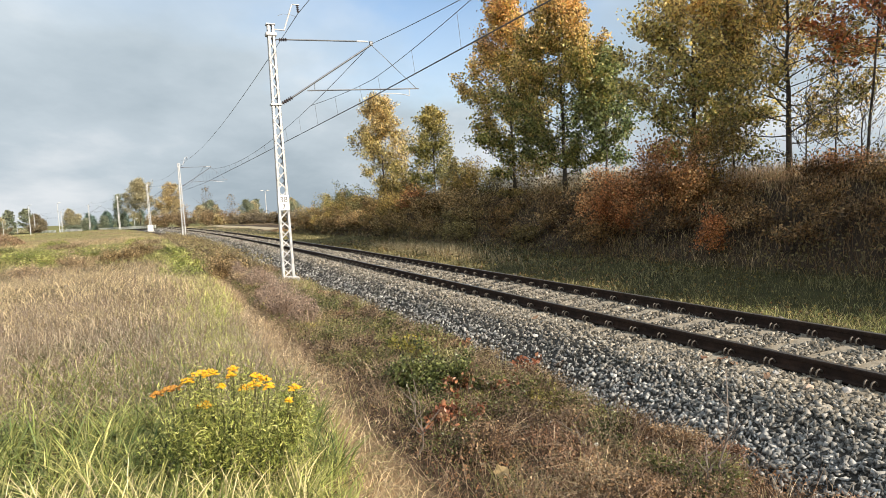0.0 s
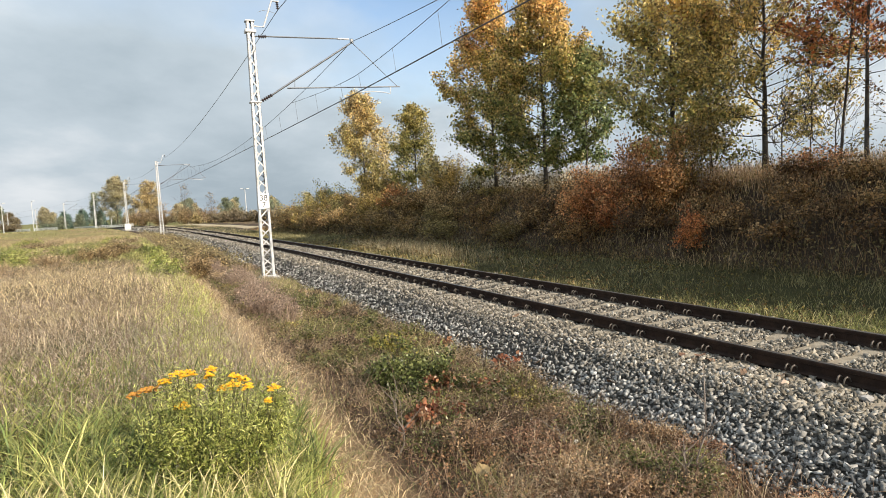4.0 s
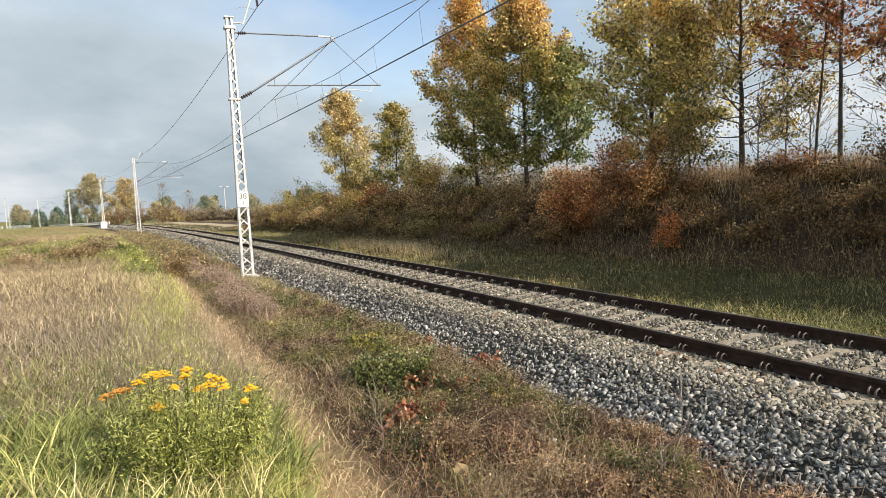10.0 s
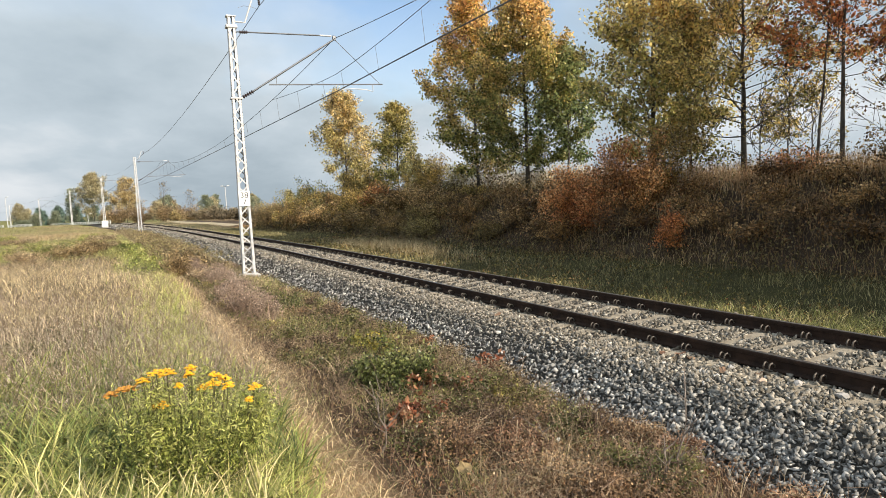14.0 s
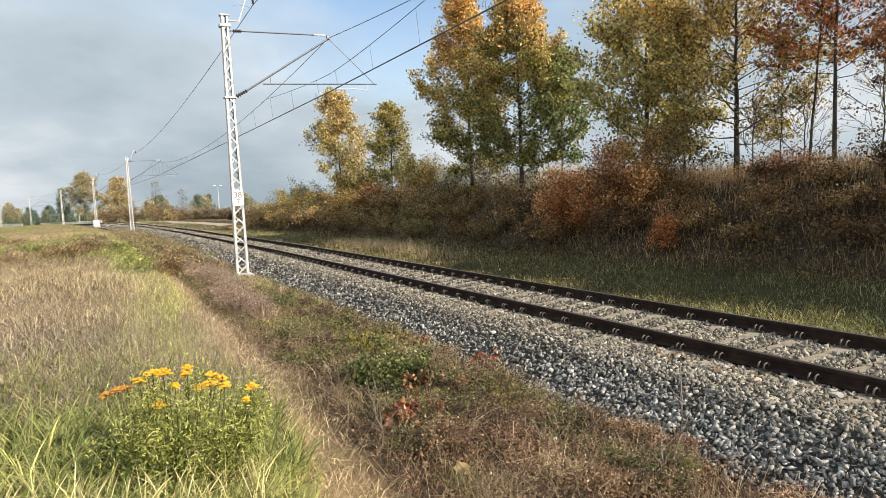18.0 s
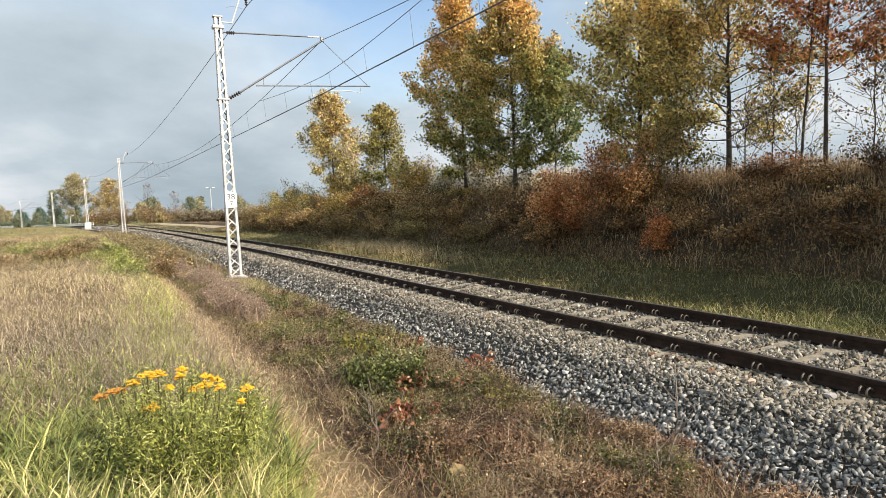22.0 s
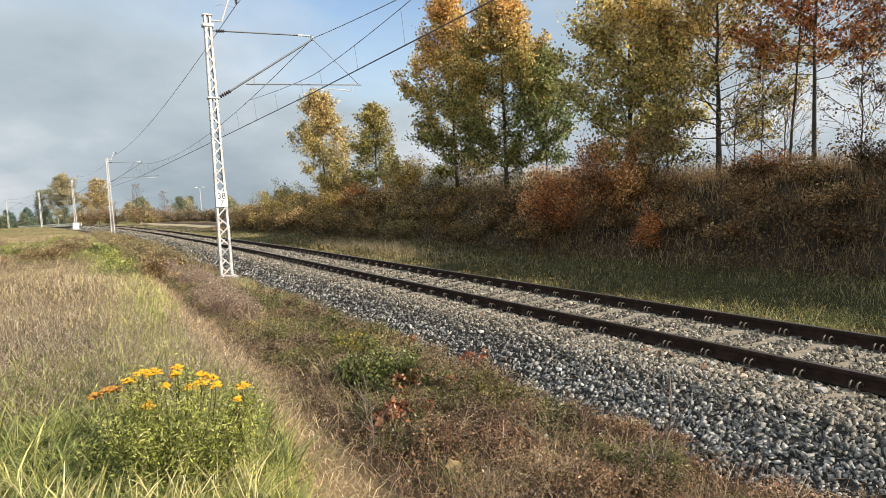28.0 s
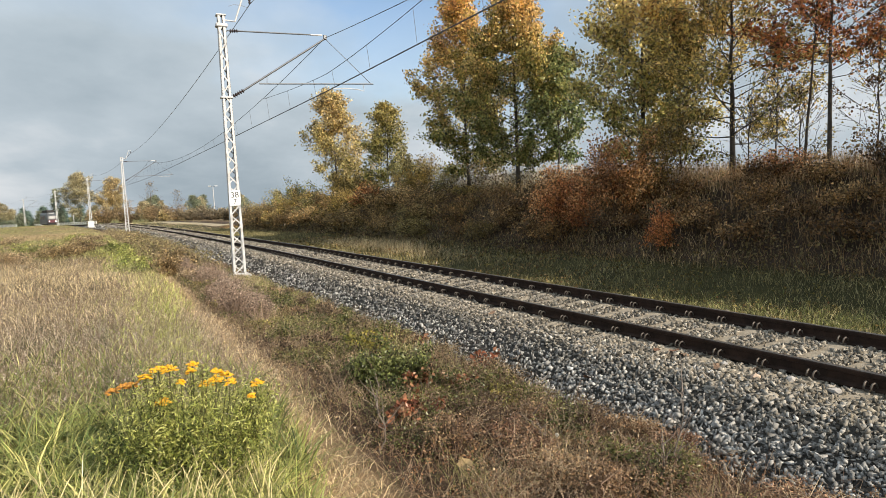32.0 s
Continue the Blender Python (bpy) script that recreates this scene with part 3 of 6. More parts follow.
def ribs(g, a, b, r0, r1, count):
    """A ribbed insulator from a to b."""
    a, b = Vector(a), Vector(b)
    pts, rad = [], []
    for i in range(count):
        for f, r in ((0.0, r0), (0.3, r1), (0.5, r1), (0.8, r0)):
            pts.append(a.lerp(b, (i + f) / count))
            rad.append(r)
    pts.append(b)
    rad.append(r0)
    return g.tube(pts, rad, 8)


def lattice_mast(m, top, label, number=False):
    t = thing("overhead_line_mast", label, "catenary mast", m, "masts along the railway")
    hgt = top - FOOT
    half = lambda z: 0.235 + (0.125 - 0.235) * (z - FOOT) / hgt
    for sx in (-1, 1):
        g = Geo()
        w, t2, dp = 0.085, 0.012, 0.11
        b0, b1 = sx * half(FOOT), sx * half(top)
        for y0, y1, x0, x1 in ((-dp, dp, -t2, 0.0), (-dp, -dp + t2, -w, 0.0), (dp - t2, dp, -w, 0.0)):
            xs = sorted((sx * x0, sx * x1))
            vs = [(b + x, y, z) for z, b in ((FOOT, b0), (top, b1)) for x, y in ((xs[0], y0), (xs[1], y0), (xs[1], y1), (xs[0], y1))]
            g.add(vs, [(3, 2, 1, 0), (4, 5, 6, 7), (0, 1, 5, 4), (1, 2, 6, 5), (2, 3, 7, 6), (3, 0, 4, 7)])
        part("mast_leg", g, M_PAINT, t)
    n = 25
    zz = [FOOT + 0.12 + (hgt - 0.35) * (1 - (1 - i / n) ** 1.0) for i in range(n + 1)]
    for i in range(n):
        a, b = zz[i], zz[i + 1]
        for y, sg in ((-0.115, 1 if i % 2 else -1), (0.115, -1 if i % 2 else 1)):
            part("lattice_bar", Geo().bar((sg * (half(a) - 0.03), y, a), (-sg * (half(b) - 0.03), y, b), 0.042, 0.008), M_PAINT, t)
    part("cap_plate", Geo().box(-0.17, 0.17, -0.14, 0.14, top - 0.02, top + 0.03, 0.01), M_PAINT, t)
    part("head_frame", Geo().box(-0.20, 0.20, -0.15, 0.15, top - 0.42, top - 0.30, 0.02), M_PAINT, t)
    part("foundation", Geo().box(-0.38, 0.38, -0.32, 0.32, FOOT - 0.5, FOOT + 0.12, 0.03), M_FOUND, t, "weathered concrete foundation block")
    part("base_plate", Geo().box(-0.31, 0.31, -0.19, 0.19, FOOT + 0.123, FOOT + 0.15, 0.006), M_PAINT, t, "white-painted base plate")
    # cantilever over the track, x to the right
    za, zb = top - 0.58, top - 2.93
    part("top_tie", Geo().tube([(0.55, 0, za + 0.07), (3.72, 0, za + 0.16)], 0.028, 8), M_GALV, t, "grey steel tie tube")
    part("tie_sleeve", Geo().tube([(3.3, 0, za + 0.15), (3.76, 0, za + 0.16)], 0.034, 8), M_PAINT, t)
    g = ribs(Geo(), (0.28, 0, za + 0.05), (0.58, 0, za + 0.07), 0.03, 0.07, 4)
    part("insulator", g, M_INSUL, t, "brown porcelain insulator")
    part("link", Geo().tube([(0.12, 0, za), (0.20, 0, za + 0.06), (0.30, 0, za + 0.05)], 0.022, 6), M_GALV, t)
    part("cantilever_tube", Geo().tube([(0.62, 0, zb + 0.28), (3.84, 0, za + 0.02)], 0.035, 8), M_GALV, t, "grey diagonal cantilever tube")
    part("insulator", ribs(Geo(), (0.24, 0, zb + 0.06), (0.64, 0, zb + 0.29), 0.03, 0.075, 5), M_INSUL, t, "brown porcelain insulator")
    part("link", Geo().tube([(0.12, 0, zb), (0.26, 0, zb + 0.07)], 0.025, 6), M_GALV, t)
    part("band", Geo().box(-0.21, 0.21, -0.15, 0.15, zb - 0.03, zb + 0.03, 0.008), M_PAINT, t)
    part("registration_tube", Geo().tube([(1.22, 0, za - 1.80), (5.80, 0, za - 1.62)], 0.026, 8), M_GALV, t, "grey registration tube")
    part("hanger", Geo().tube([(1.52, 0, za - 1.50), (1.50, 0, za - 1.79)], 0.012, 5), M_GALV, t)
    part("clamp", Geo().box(3.80, 3.94, -0.04, 0.04, za + 0.0, za + 0.18, 0.02), M_GALV, t)
    part("stay_rope", Geo().tube([(3.92, 0, za), (5.68, 0, za - 1.60)], 0.013, 5), M_WIRE, t)
    part("steady_arm", Geo().tube([(5.38, 0, za - 1.66), (5.38, 0, za - 1.92), (5.10, 0, za - 1.86), (4.55, 0, za - 1.84), (4.02, 0, za - 1.89)], 0.018, 6), M_PAINT, t, "pale steady arm")
    # feeder carrier
    part("feeder_bracket", Geo().tube([(0.1, 0, top - 0.16), (0.50, 0, top - 0.17), (0.85, 0, top + 0.80), (1.12, 0, top + 0.80)], 0.032, 6), M_PAINT, t)
    part("insulator", ribs(Geo(), (1.05, 0, top + 0.80), (1.07, 0.0, top + 0.50), 0.025, 0.055, 4), M_INSUL, t, "small brown insulator")
    part("jumper_wire", Geo().tube([(0.30, 0, top + 0.35), (0.50, 0, top + 0.43), (0.75, 0, top + 0.42), (1.0, 0, top + 0.35)], 0.008, 4), M_WIRE, t)
    if number:
        zp = 2.33
        part("number_plate_panel", Geo().box(-0.205, 0.205, -0.150, -0.135, zp - 0.28, zp + 0.28, 0.006), M_PLATE, t, "white plate with black figures")
        for word, z, size in (("38", zp + 0.02, 0.30), ("7", zp - 0.22, 0.26)):
            cu = bpy.data.curves.new("figure", "FONT")
            cu.body, cu.size, cu.align_x, cu.extrude = word, size, "CENTER", 0.0015
            tmp = new("figure", cu)
            bpy.context.view_layer.update()
            me = bpy.data.meshes.new_from_object(tmp)
            bpy.data.objects.remove(tmp)
            me.materials.clear()
            me.materials.append(M_INK)
            part("figure", me, None, t, "black figures", at_=pose(0, -0.1535, z, 90, 0, 0))
    return t


OFF = -3.09
masts = []
for k, (s, top) in enumerate(zip(MAST_S, MAST_TOP)):
    lab = "white-painted steel lattice mast with a cantilever arm" + (" and a numbered plate" if k == 0 else " beside the track")
    masts.append(lattice_mast(along(s, OFF, 0), top, lab, k == 0))
p = along(MAST_S[2], OFF - 0.1, -0.55) @ pose(0, -0.7, 0)
t = thing("equipment_cabinet", "white steel equipment cabinet at the foot of a mast", "cabinet", p)
part("body", Geo().box(-0.5, 0.5, -0.22, 0.22, 0.12, 1.15, 0.03), M_FENCE, t)
part("lid", Geo().box(-0.54, 0.54, -0.26, 0.26, 1.15, 1.22, 0.02), M_FENCE, t)
part("plinth", Geo().box(-0.46, 0.46, -0.2, 0.2, -0.2, 0.12), M_FOUND, t)

# wires
order = [7, 0, 1, 2, 3, 4, 5, 6]
sup = [(MAST_S[k], MAST_TOP[k]) for k in order]
STAG = [1.25, 0.85, 0.0, 0.5, -0.1, 0.4, 0.0, 0.3]


def strung(a, b, sag, n):
    a, b = Vector(a), Vector(b)
    return [a.lerp(b, i / n) - Vector((0, 0, 4 * sag * (i / n) * (1 - i / n))) for i in range(n + 1)]


for k in range(len(sup) - 1):
    (s0, t0), (s1, t1) = sup[k], sup[k + 1]
    span = thing("catenary_span", "overhead catenary wires with droppers above the track", "overhead wire", None, "catenary spans")
    d0, d1 = STAG[k], STAG[k + 1]
    SAG, REACH, DROP = (1.55 if k == 0 else 1.68), 9.5, 1.36
    m0, m1 = Vector(spot(s0, d0 - 0.08, t0 - 0.52)), Vector(spot(s1, d1 - 0.08, t1 - 0.52))
    ln = (m1 - m0).length

    def mess_at(f):
        return m0.lerp(m1, f) - Vector((0, 0, 4 * SAG * f * (1 - f)))

    def stitch_at(f):
        """The auxiliary wire that joins the messenger REACH metres from each support."""
        x = min(f, 1 - f) * ln
        q = mess_at(f)
        if x < REACH and (s0 if f < 0.5 else s1) < 50:
            end, low = mess_at(REACH / ln if f < 0.5 else 1 - REACH / ln).z, (m0 if f < 0.5 else m1).z - DROP
            q.z = low + (end - low) * (x / REACH) ** 1.5
        return q

    part("messenger_wire", Geo().tube([mess_at(i / 40) for i in range(41)], 0.013, 5), M_WIRE, span)
    for e in (-0.02, 0.02):
        c0, c1 = spot(s0, d0 + e, t0 - 2.5), spot(s1, d1 + e, t1 - 2.5)
        part("contact_wire", Geo().tube(strung(c0, c1, 0.03, 16), 0.012, 5), M_WIRE, span)
    c0, c1 = Vector(spot(s0, d0, t0 - 2.49)), Vector(spot(s1, d1, t1 - 2.49))
    part("feeder_wire", Geo().tube(strung(spot(s0, -2.03, t0 + 0.48), spot(s1, -2.03, t1 + 0.48), 0.75, 24), 0.013, 5), M_WIRE, span)
    nd = max(12, int(ln / 3.4))
    for i in range(nd):
        edge = 0.6 if k == 0 else 1.6
        f = (edge + (ln - 2 * edge) * i / (nd - 1)) / ln
        part("dropper", Geo().tube([stitch_at(f), c0.lerp(c1, f)], 0.008, 4), M_WIRE, span)
    for end in (0, 1):
        if (s0, s1)[end] > 50:
            continue
        part("stitch_wire", Geo().tube([stitch_at(abs(end - REACH * j / 10 / ln)) for j in range(11)], 0.011, 4), M_WIRE, span)

# ---------------------------------------------------------------- trees


def crown_tree(name, label, base, h, R, pal, mixer, n_leaf=7000, leaf=0.10, first=0.22, r0=0.13, lean=(0.0, 0.0), limbs=24, rise=(25, 62), shape=0.55, spread=0.26, seed=1, bare=0.0, group="trees on the bank", bark=None, squash=1.0, clump=2.6):
    """A tree: tapered trunk, rising limbs, side branches, twigs and a crown of single leaves round them."""
    r = np.random.default_rng(seed)
    rr = random.Random(seed)
    t = thing(name, label, "tree", Matrix.Translation(Vector([float(c) for c in base])), group)
    g, gl = Geo(), Geo()
    pts, rad = [], []
    wob = [(rr.uniform(-1, 1), rr.uniform(-1, 1)) for _ in range(9)]
    for i in range(9):
        f = i / 8
        pts.append(Vector((lean[0] * f * h + 0.05 * wob[i][0] * f * (1 + 0.12 * h), lean[1] * f * h + 0.05 * wob[i][1] * f * (1 + 0.12 * h), -0.25 + f * (h * 0.96 + 0.25))))
        rad.append(0.68 * r0 * ((1.35 if i == 0 else 1.0) - 0.93 * f) + 0.008)
    g.tube(pts, rad, 8)

    def trunk_at(f):
        x = f * 8
        i = min(int(x), 7)
        return pts[i].lerp(pts[i + 1], x - i), rad[i] + (rad[i + 1] - rad[i]) * (x - i)

    tips = []
    for i in range(limbs):
        f = first + (0.97 - first) * ((i + rr.random() * 0.8) / limbs) ** 0.92
        p, rt = trunk_at(f)
        q = (f - first) / (1 - first)
        env = min(1.0, 0.6 + 1.6 * q) * (1 - q) ** 0.6 * 1.08 + 0.07
        L = R * env * rr.uniform(0.7, 1.15)
        a = i * 2.39996 + rr.uniform(-0.5, 0.5)
        e = radians(rise[0] + (rise[1] - rise[0]) * q + rr.uniform(-10, 10))
        way = Vector((math.cos(a) * math.cos(e), math.sin(a) * math.cos(e) * squash, math.sin(e)))
        lp = [p]
        for k in range(4):
            way = (way + Vector((rr.uniform(-0.18, 0.18), rr.uniform(-0.18, 0.18), rr.uniform(0.0, 0.16)))).normalized()
            lp.append(lp[-1] + way * L / 4)
        lr = max(0.010, rt * 0.36)
        gl.tube(lp, [lr, lr * 0.75, lr * 0.52, lr * 0.3, 0.006], 4, False)
        for k in range(7):
            fb = 0.22 + 0.78 * (k + rr.random()) / 7
            x = fb * 4
            j = min(int(x), 3)
            bp = lp[j].lerp(lp[j + 1], x - j)
            bw = (way + Vector((rr.uniform(-1, 1), rr.uniform(-1, 1), rr.uniform(-0.5, 0.8))) * 0.95).normalized()
            BL = L * (0.52 - 0.25 * fb) + 0.22
            m1 = bp + bw * BL * 0.55 + Vector((0, 0, 0.05 * BL))
            e1 = m1 + (bw + Vector((rr.uniform(-0.4, 0.4), rr.uniform(-0.4, 0.4), rr.uniform(-0.1, 0.3)))).normalized() * BL * 0.5
            gl.tube([bp, m1, e1], [max(0.008, lr * 0.3), 0.008, 0.004], 3, False)
            tips += [(bp, m1), (m1, e1), (m1, e1)]
            for _ in range(1):
                tw = e1 + Vector((rr.uniform(-1, 1), rr.uniform(-1, 1), rr.uniform(-0.4, 0.8))).normalized() * rr.uniform(0.15, 0.4)
                gl.tube([m1.lerp(e1, rr.random()), tw], [0.005, 0.003], 3, False)
                tips.append((e1, tw))
    part("trunk", g, bark or M_BARK, t, smooth=True)
    part("branchwork", gl, bark or M_BARK, t, smooth=True)
    # leaves
    A, B = np.array([tuple(a) for a, _ in tips]), np.array([tuple(b) for _, b in tips])
    w = r.random(len(tips)) ** clump + 0.05
    if bare:
        w *= (r.random(len(tips)) > bare)
    pick = r.choice(len(tips), n_leaf, p=w / w.sum())
    f = r.random(n_leaf)[:, None]
    c = A[pick] * (1 - f) + B[pick] * f + r.normal(0, spread, (n_leaf, 3)) * np.array([1, 1, 0.75])
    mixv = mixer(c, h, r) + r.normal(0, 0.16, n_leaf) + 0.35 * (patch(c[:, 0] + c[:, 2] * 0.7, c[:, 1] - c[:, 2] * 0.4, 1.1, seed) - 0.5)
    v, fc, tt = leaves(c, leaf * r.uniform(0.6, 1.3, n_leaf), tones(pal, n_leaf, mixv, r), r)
    part("crown", mesh_np("crown", v, fc, M_LEAF, tt), None, t)
    return t


def shrub(name, label, base, h, w, pal, n_leaf=900, leaf=0.06, stems=14, seed=1, category="shrub", spread=0.5, group="", stem_col=(0.10, 0.075, 0.055), hollow=0.0):
    """A many-stemmed shrub."""
    r = np.random.default_rng(seed)
    t = thing(name, label, category, Matrix.Translation(Vector([float(c) for c in base])), group)
    a = r.random(stems) * 2 * np.pi
    rad = np.sqrt(r.random(stems)) * w / 2
    p0 = np.stack([np.cos(a) * rad * 0.25, np.sin(a) * rad * 0.25, np.full(stems, -0.1)], -1)
    hh = h * r.uniform(0.6, 1.0, stems) * (1 - 0.35 * (rad / (w / 2)) ** 2)
    p1 = np.stack([np.cos(a) * rad * 0.65, np.sin(a) * rad * 0.65, hh * 0.6], -1)
    p2 = np.stack([np.cos(a) * rad, np.sin(a) * rad, hh], -1)
    k = stems * 3
    i = r.integers(0, stems, k)
    f = r.uniform(-0.9 if n_leaf > 1500 else 0.1, 1, k)[:, None]
    q0 = p1[i] * (1 - f) + p2[i] * f
    q1 = q0 + r.normal(0, 1, (k, 3)) * np.array([w, w, h * 0.7]) * 0.14
    q1[:, 2] = q1[:, 2].clip(0.03, h * 1.05)
    col = np.array([stem_col])
    sets = [sticks(p0, p1, 0.008 + 0.003 * h, 0.006, np.repeat(col, stems, 0)), sticks(p1, p2, 0.006 + 0.001 * h, 0.003, np.repeat(col, stems, 0)), sticks(q0, q1, 0.004, 0.002, np.repeat(col, k, 0))]
    v, fc, tt = joined(*sets)
    part("stem_tangle", mesh_np("stem_tangle", v, fc, M_STEM, tt), None, t)
    if n_leaf:
        j = r.integers(0, k, n_leaf)
        f = r.random(n_leaf)[:, None]
        c = q0[j] * (1 - f) + q1[j] * f + r.normal(0, 0.055 * (w + h) / 2, (n_leaf, 3))
        if hollow:
            c = c[(c[:, 2] > hollow * h) | (r.random(n_leaf) < 0.3)]
        c[:, 2] = c[:, 2].clip(0.02, None)
        # tones vary in patches and move up the palette with height
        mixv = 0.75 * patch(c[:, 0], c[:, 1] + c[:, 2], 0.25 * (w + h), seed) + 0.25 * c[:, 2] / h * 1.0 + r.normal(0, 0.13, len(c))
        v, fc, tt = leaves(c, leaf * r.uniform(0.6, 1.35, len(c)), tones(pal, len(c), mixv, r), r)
        part("foliage", mesh_np("foliage", v, fc, M_LEAF, tt), None, t)
    return t


# palette runs from its first tones low in the crown to its last on top
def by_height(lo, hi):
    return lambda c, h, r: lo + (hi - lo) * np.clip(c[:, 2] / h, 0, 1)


P_ORANGE = [(0.13, 0.165, 0.05), (0.36, 0.33, 0.09), (0.68, 0.49, 0.16), (0.82, 0.52, 0.25)]
P_OCHRE = [(0.13, 0.16, 0.05), (0.27, 0.28, 0.085), (0.55, 0.42, 0.14), (0.80, 0.55, 0.26)]
# green to golden leaves; sunlit glints are put into the palest tones
P_GLINT = [(0.15, 0.185, 0.055), (0.38, 0.38, 0.12), (0.70, 0.56, 0.21), (0.90, 0.74, 0.42)]
P_GREEN = [(0.09, 0.13, 0.055), (0.17, 0.22, 0.085), (0.32, 0.35, 0.14), (0.54, 0.48, 0.22)]
P_YELLOW = [(0.19, 0.19, 0.07), (0.40, 0.36, 0.14), (0.60, 0.47, 0.21), (0.73, 0.58, 0.32)]
P_OAK = [(0.30, 0.22, 0.07), (0.50, 0.27, 0.09), (0.48, 0.17, 0.06), (0.34, 0.10, 0.05)]
P_OAKY = [(0.14, 0.16, 0.045), (0.38, 0.33, 0.10), (0.72, 0.55, 0.20), (0.70, 0.46, 0.17)]

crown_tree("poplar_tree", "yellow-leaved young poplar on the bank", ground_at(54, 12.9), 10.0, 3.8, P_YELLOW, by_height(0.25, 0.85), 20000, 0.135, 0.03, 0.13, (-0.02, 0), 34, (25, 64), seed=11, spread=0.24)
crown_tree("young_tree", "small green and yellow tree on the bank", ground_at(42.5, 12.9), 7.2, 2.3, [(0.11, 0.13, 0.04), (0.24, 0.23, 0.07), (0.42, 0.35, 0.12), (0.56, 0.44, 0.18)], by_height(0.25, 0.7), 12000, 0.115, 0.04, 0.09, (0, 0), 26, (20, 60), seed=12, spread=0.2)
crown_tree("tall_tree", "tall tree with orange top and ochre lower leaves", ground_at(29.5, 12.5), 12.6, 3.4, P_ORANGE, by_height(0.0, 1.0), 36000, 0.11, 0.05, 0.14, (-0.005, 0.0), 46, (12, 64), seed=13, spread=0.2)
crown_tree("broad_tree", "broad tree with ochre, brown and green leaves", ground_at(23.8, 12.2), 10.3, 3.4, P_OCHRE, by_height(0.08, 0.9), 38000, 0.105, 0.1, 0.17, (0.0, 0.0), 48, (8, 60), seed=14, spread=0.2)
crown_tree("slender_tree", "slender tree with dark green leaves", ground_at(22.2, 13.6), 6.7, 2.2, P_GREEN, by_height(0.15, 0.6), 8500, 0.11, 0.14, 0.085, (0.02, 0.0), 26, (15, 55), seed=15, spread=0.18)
crown_tree("big_tree", "big tree with green and golden-brown leaves", ground_at(15.4, 12.6), 11.8, 2.75, P_GLINT, by_height(0.36, 1.0), 42000, 0.10, 0.06, 0.16, (0.03, 0.0), 56, (10, 62), seed=16, spread=0.22, clump=1.7)
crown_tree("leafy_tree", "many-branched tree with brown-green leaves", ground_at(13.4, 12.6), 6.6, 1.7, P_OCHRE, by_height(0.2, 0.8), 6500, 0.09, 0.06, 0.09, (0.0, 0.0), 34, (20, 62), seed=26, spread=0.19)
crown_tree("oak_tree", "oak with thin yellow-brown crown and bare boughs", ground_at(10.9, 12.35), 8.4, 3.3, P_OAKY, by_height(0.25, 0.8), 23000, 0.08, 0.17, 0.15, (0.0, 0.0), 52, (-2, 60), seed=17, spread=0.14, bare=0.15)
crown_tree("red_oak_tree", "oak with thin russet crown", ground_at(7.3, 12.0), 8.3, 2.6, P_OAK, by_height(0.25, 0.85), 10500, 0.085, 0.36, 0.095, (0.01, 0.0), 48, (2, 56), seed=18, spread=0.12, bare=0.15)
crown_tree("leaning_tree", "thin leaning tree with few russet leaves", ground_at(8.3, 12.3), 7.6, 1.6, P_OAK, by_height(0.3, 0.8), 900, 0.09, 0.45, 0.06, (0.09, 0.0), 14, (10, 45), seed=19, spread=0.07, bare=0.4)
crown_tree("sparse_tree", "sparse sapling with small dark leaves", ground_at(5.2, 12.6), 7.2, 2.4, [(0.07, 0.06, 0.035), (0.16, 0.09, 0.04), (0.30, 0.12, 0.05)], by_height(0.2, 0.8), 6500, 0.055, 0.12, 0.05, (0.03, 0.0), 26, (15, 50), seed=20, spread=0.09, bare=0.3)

# unseen oaks, added beside the onlooker to carry on the row and shade the verge
for k, (s, h) in enumerate(((0.6, 8.8), (-3.5, 9.6), (-7.5, 10.0), (-11.5, 10.0), (-16.0, 8.6), (-21.0, 8.0))):
    crown_tree("oak_tree", "unseen oak with yellow-brown crown added to shade the verge", ground_at(s, 12.4 - 0.3 * (k % 2)), h, 2.8, P_OAKY, by_height(0.2, 0.8), 8000, 0.18, 0.12, 0.10, (0.0, 0.0), 22, (10, 58), seed=31 + k, spread=0.22)

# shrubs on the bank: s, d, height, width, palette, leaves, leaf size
# the pale last tones also paint in sunlit highlights on the bank
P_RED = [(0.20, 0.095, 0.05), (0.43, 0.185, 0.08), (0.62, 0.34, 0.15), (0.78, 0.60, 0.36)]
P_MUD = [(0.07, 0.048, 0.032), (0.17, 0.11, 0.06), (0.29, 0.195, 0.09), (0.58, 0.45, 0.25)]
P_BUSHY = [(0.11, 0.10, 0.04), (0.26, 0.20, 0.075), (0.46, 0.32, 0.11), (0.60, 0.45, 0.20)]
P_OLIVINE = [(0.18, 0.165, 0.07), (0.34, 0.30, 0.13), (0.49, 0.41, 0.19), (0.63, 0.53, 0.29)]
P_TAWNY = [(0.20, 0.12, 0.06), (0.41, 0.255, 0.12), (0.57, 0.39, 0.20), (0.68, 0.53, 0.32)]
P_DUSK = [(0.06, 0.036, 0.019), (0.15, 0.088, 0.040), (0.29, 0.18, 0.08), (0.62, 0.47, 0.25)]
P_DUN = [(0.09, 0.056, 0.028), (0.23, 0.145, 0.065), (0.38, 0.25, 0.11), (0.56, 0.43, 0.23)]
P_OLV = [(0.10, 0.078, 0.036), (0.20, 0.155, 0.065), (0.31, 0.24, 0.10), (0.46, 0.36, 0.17)]
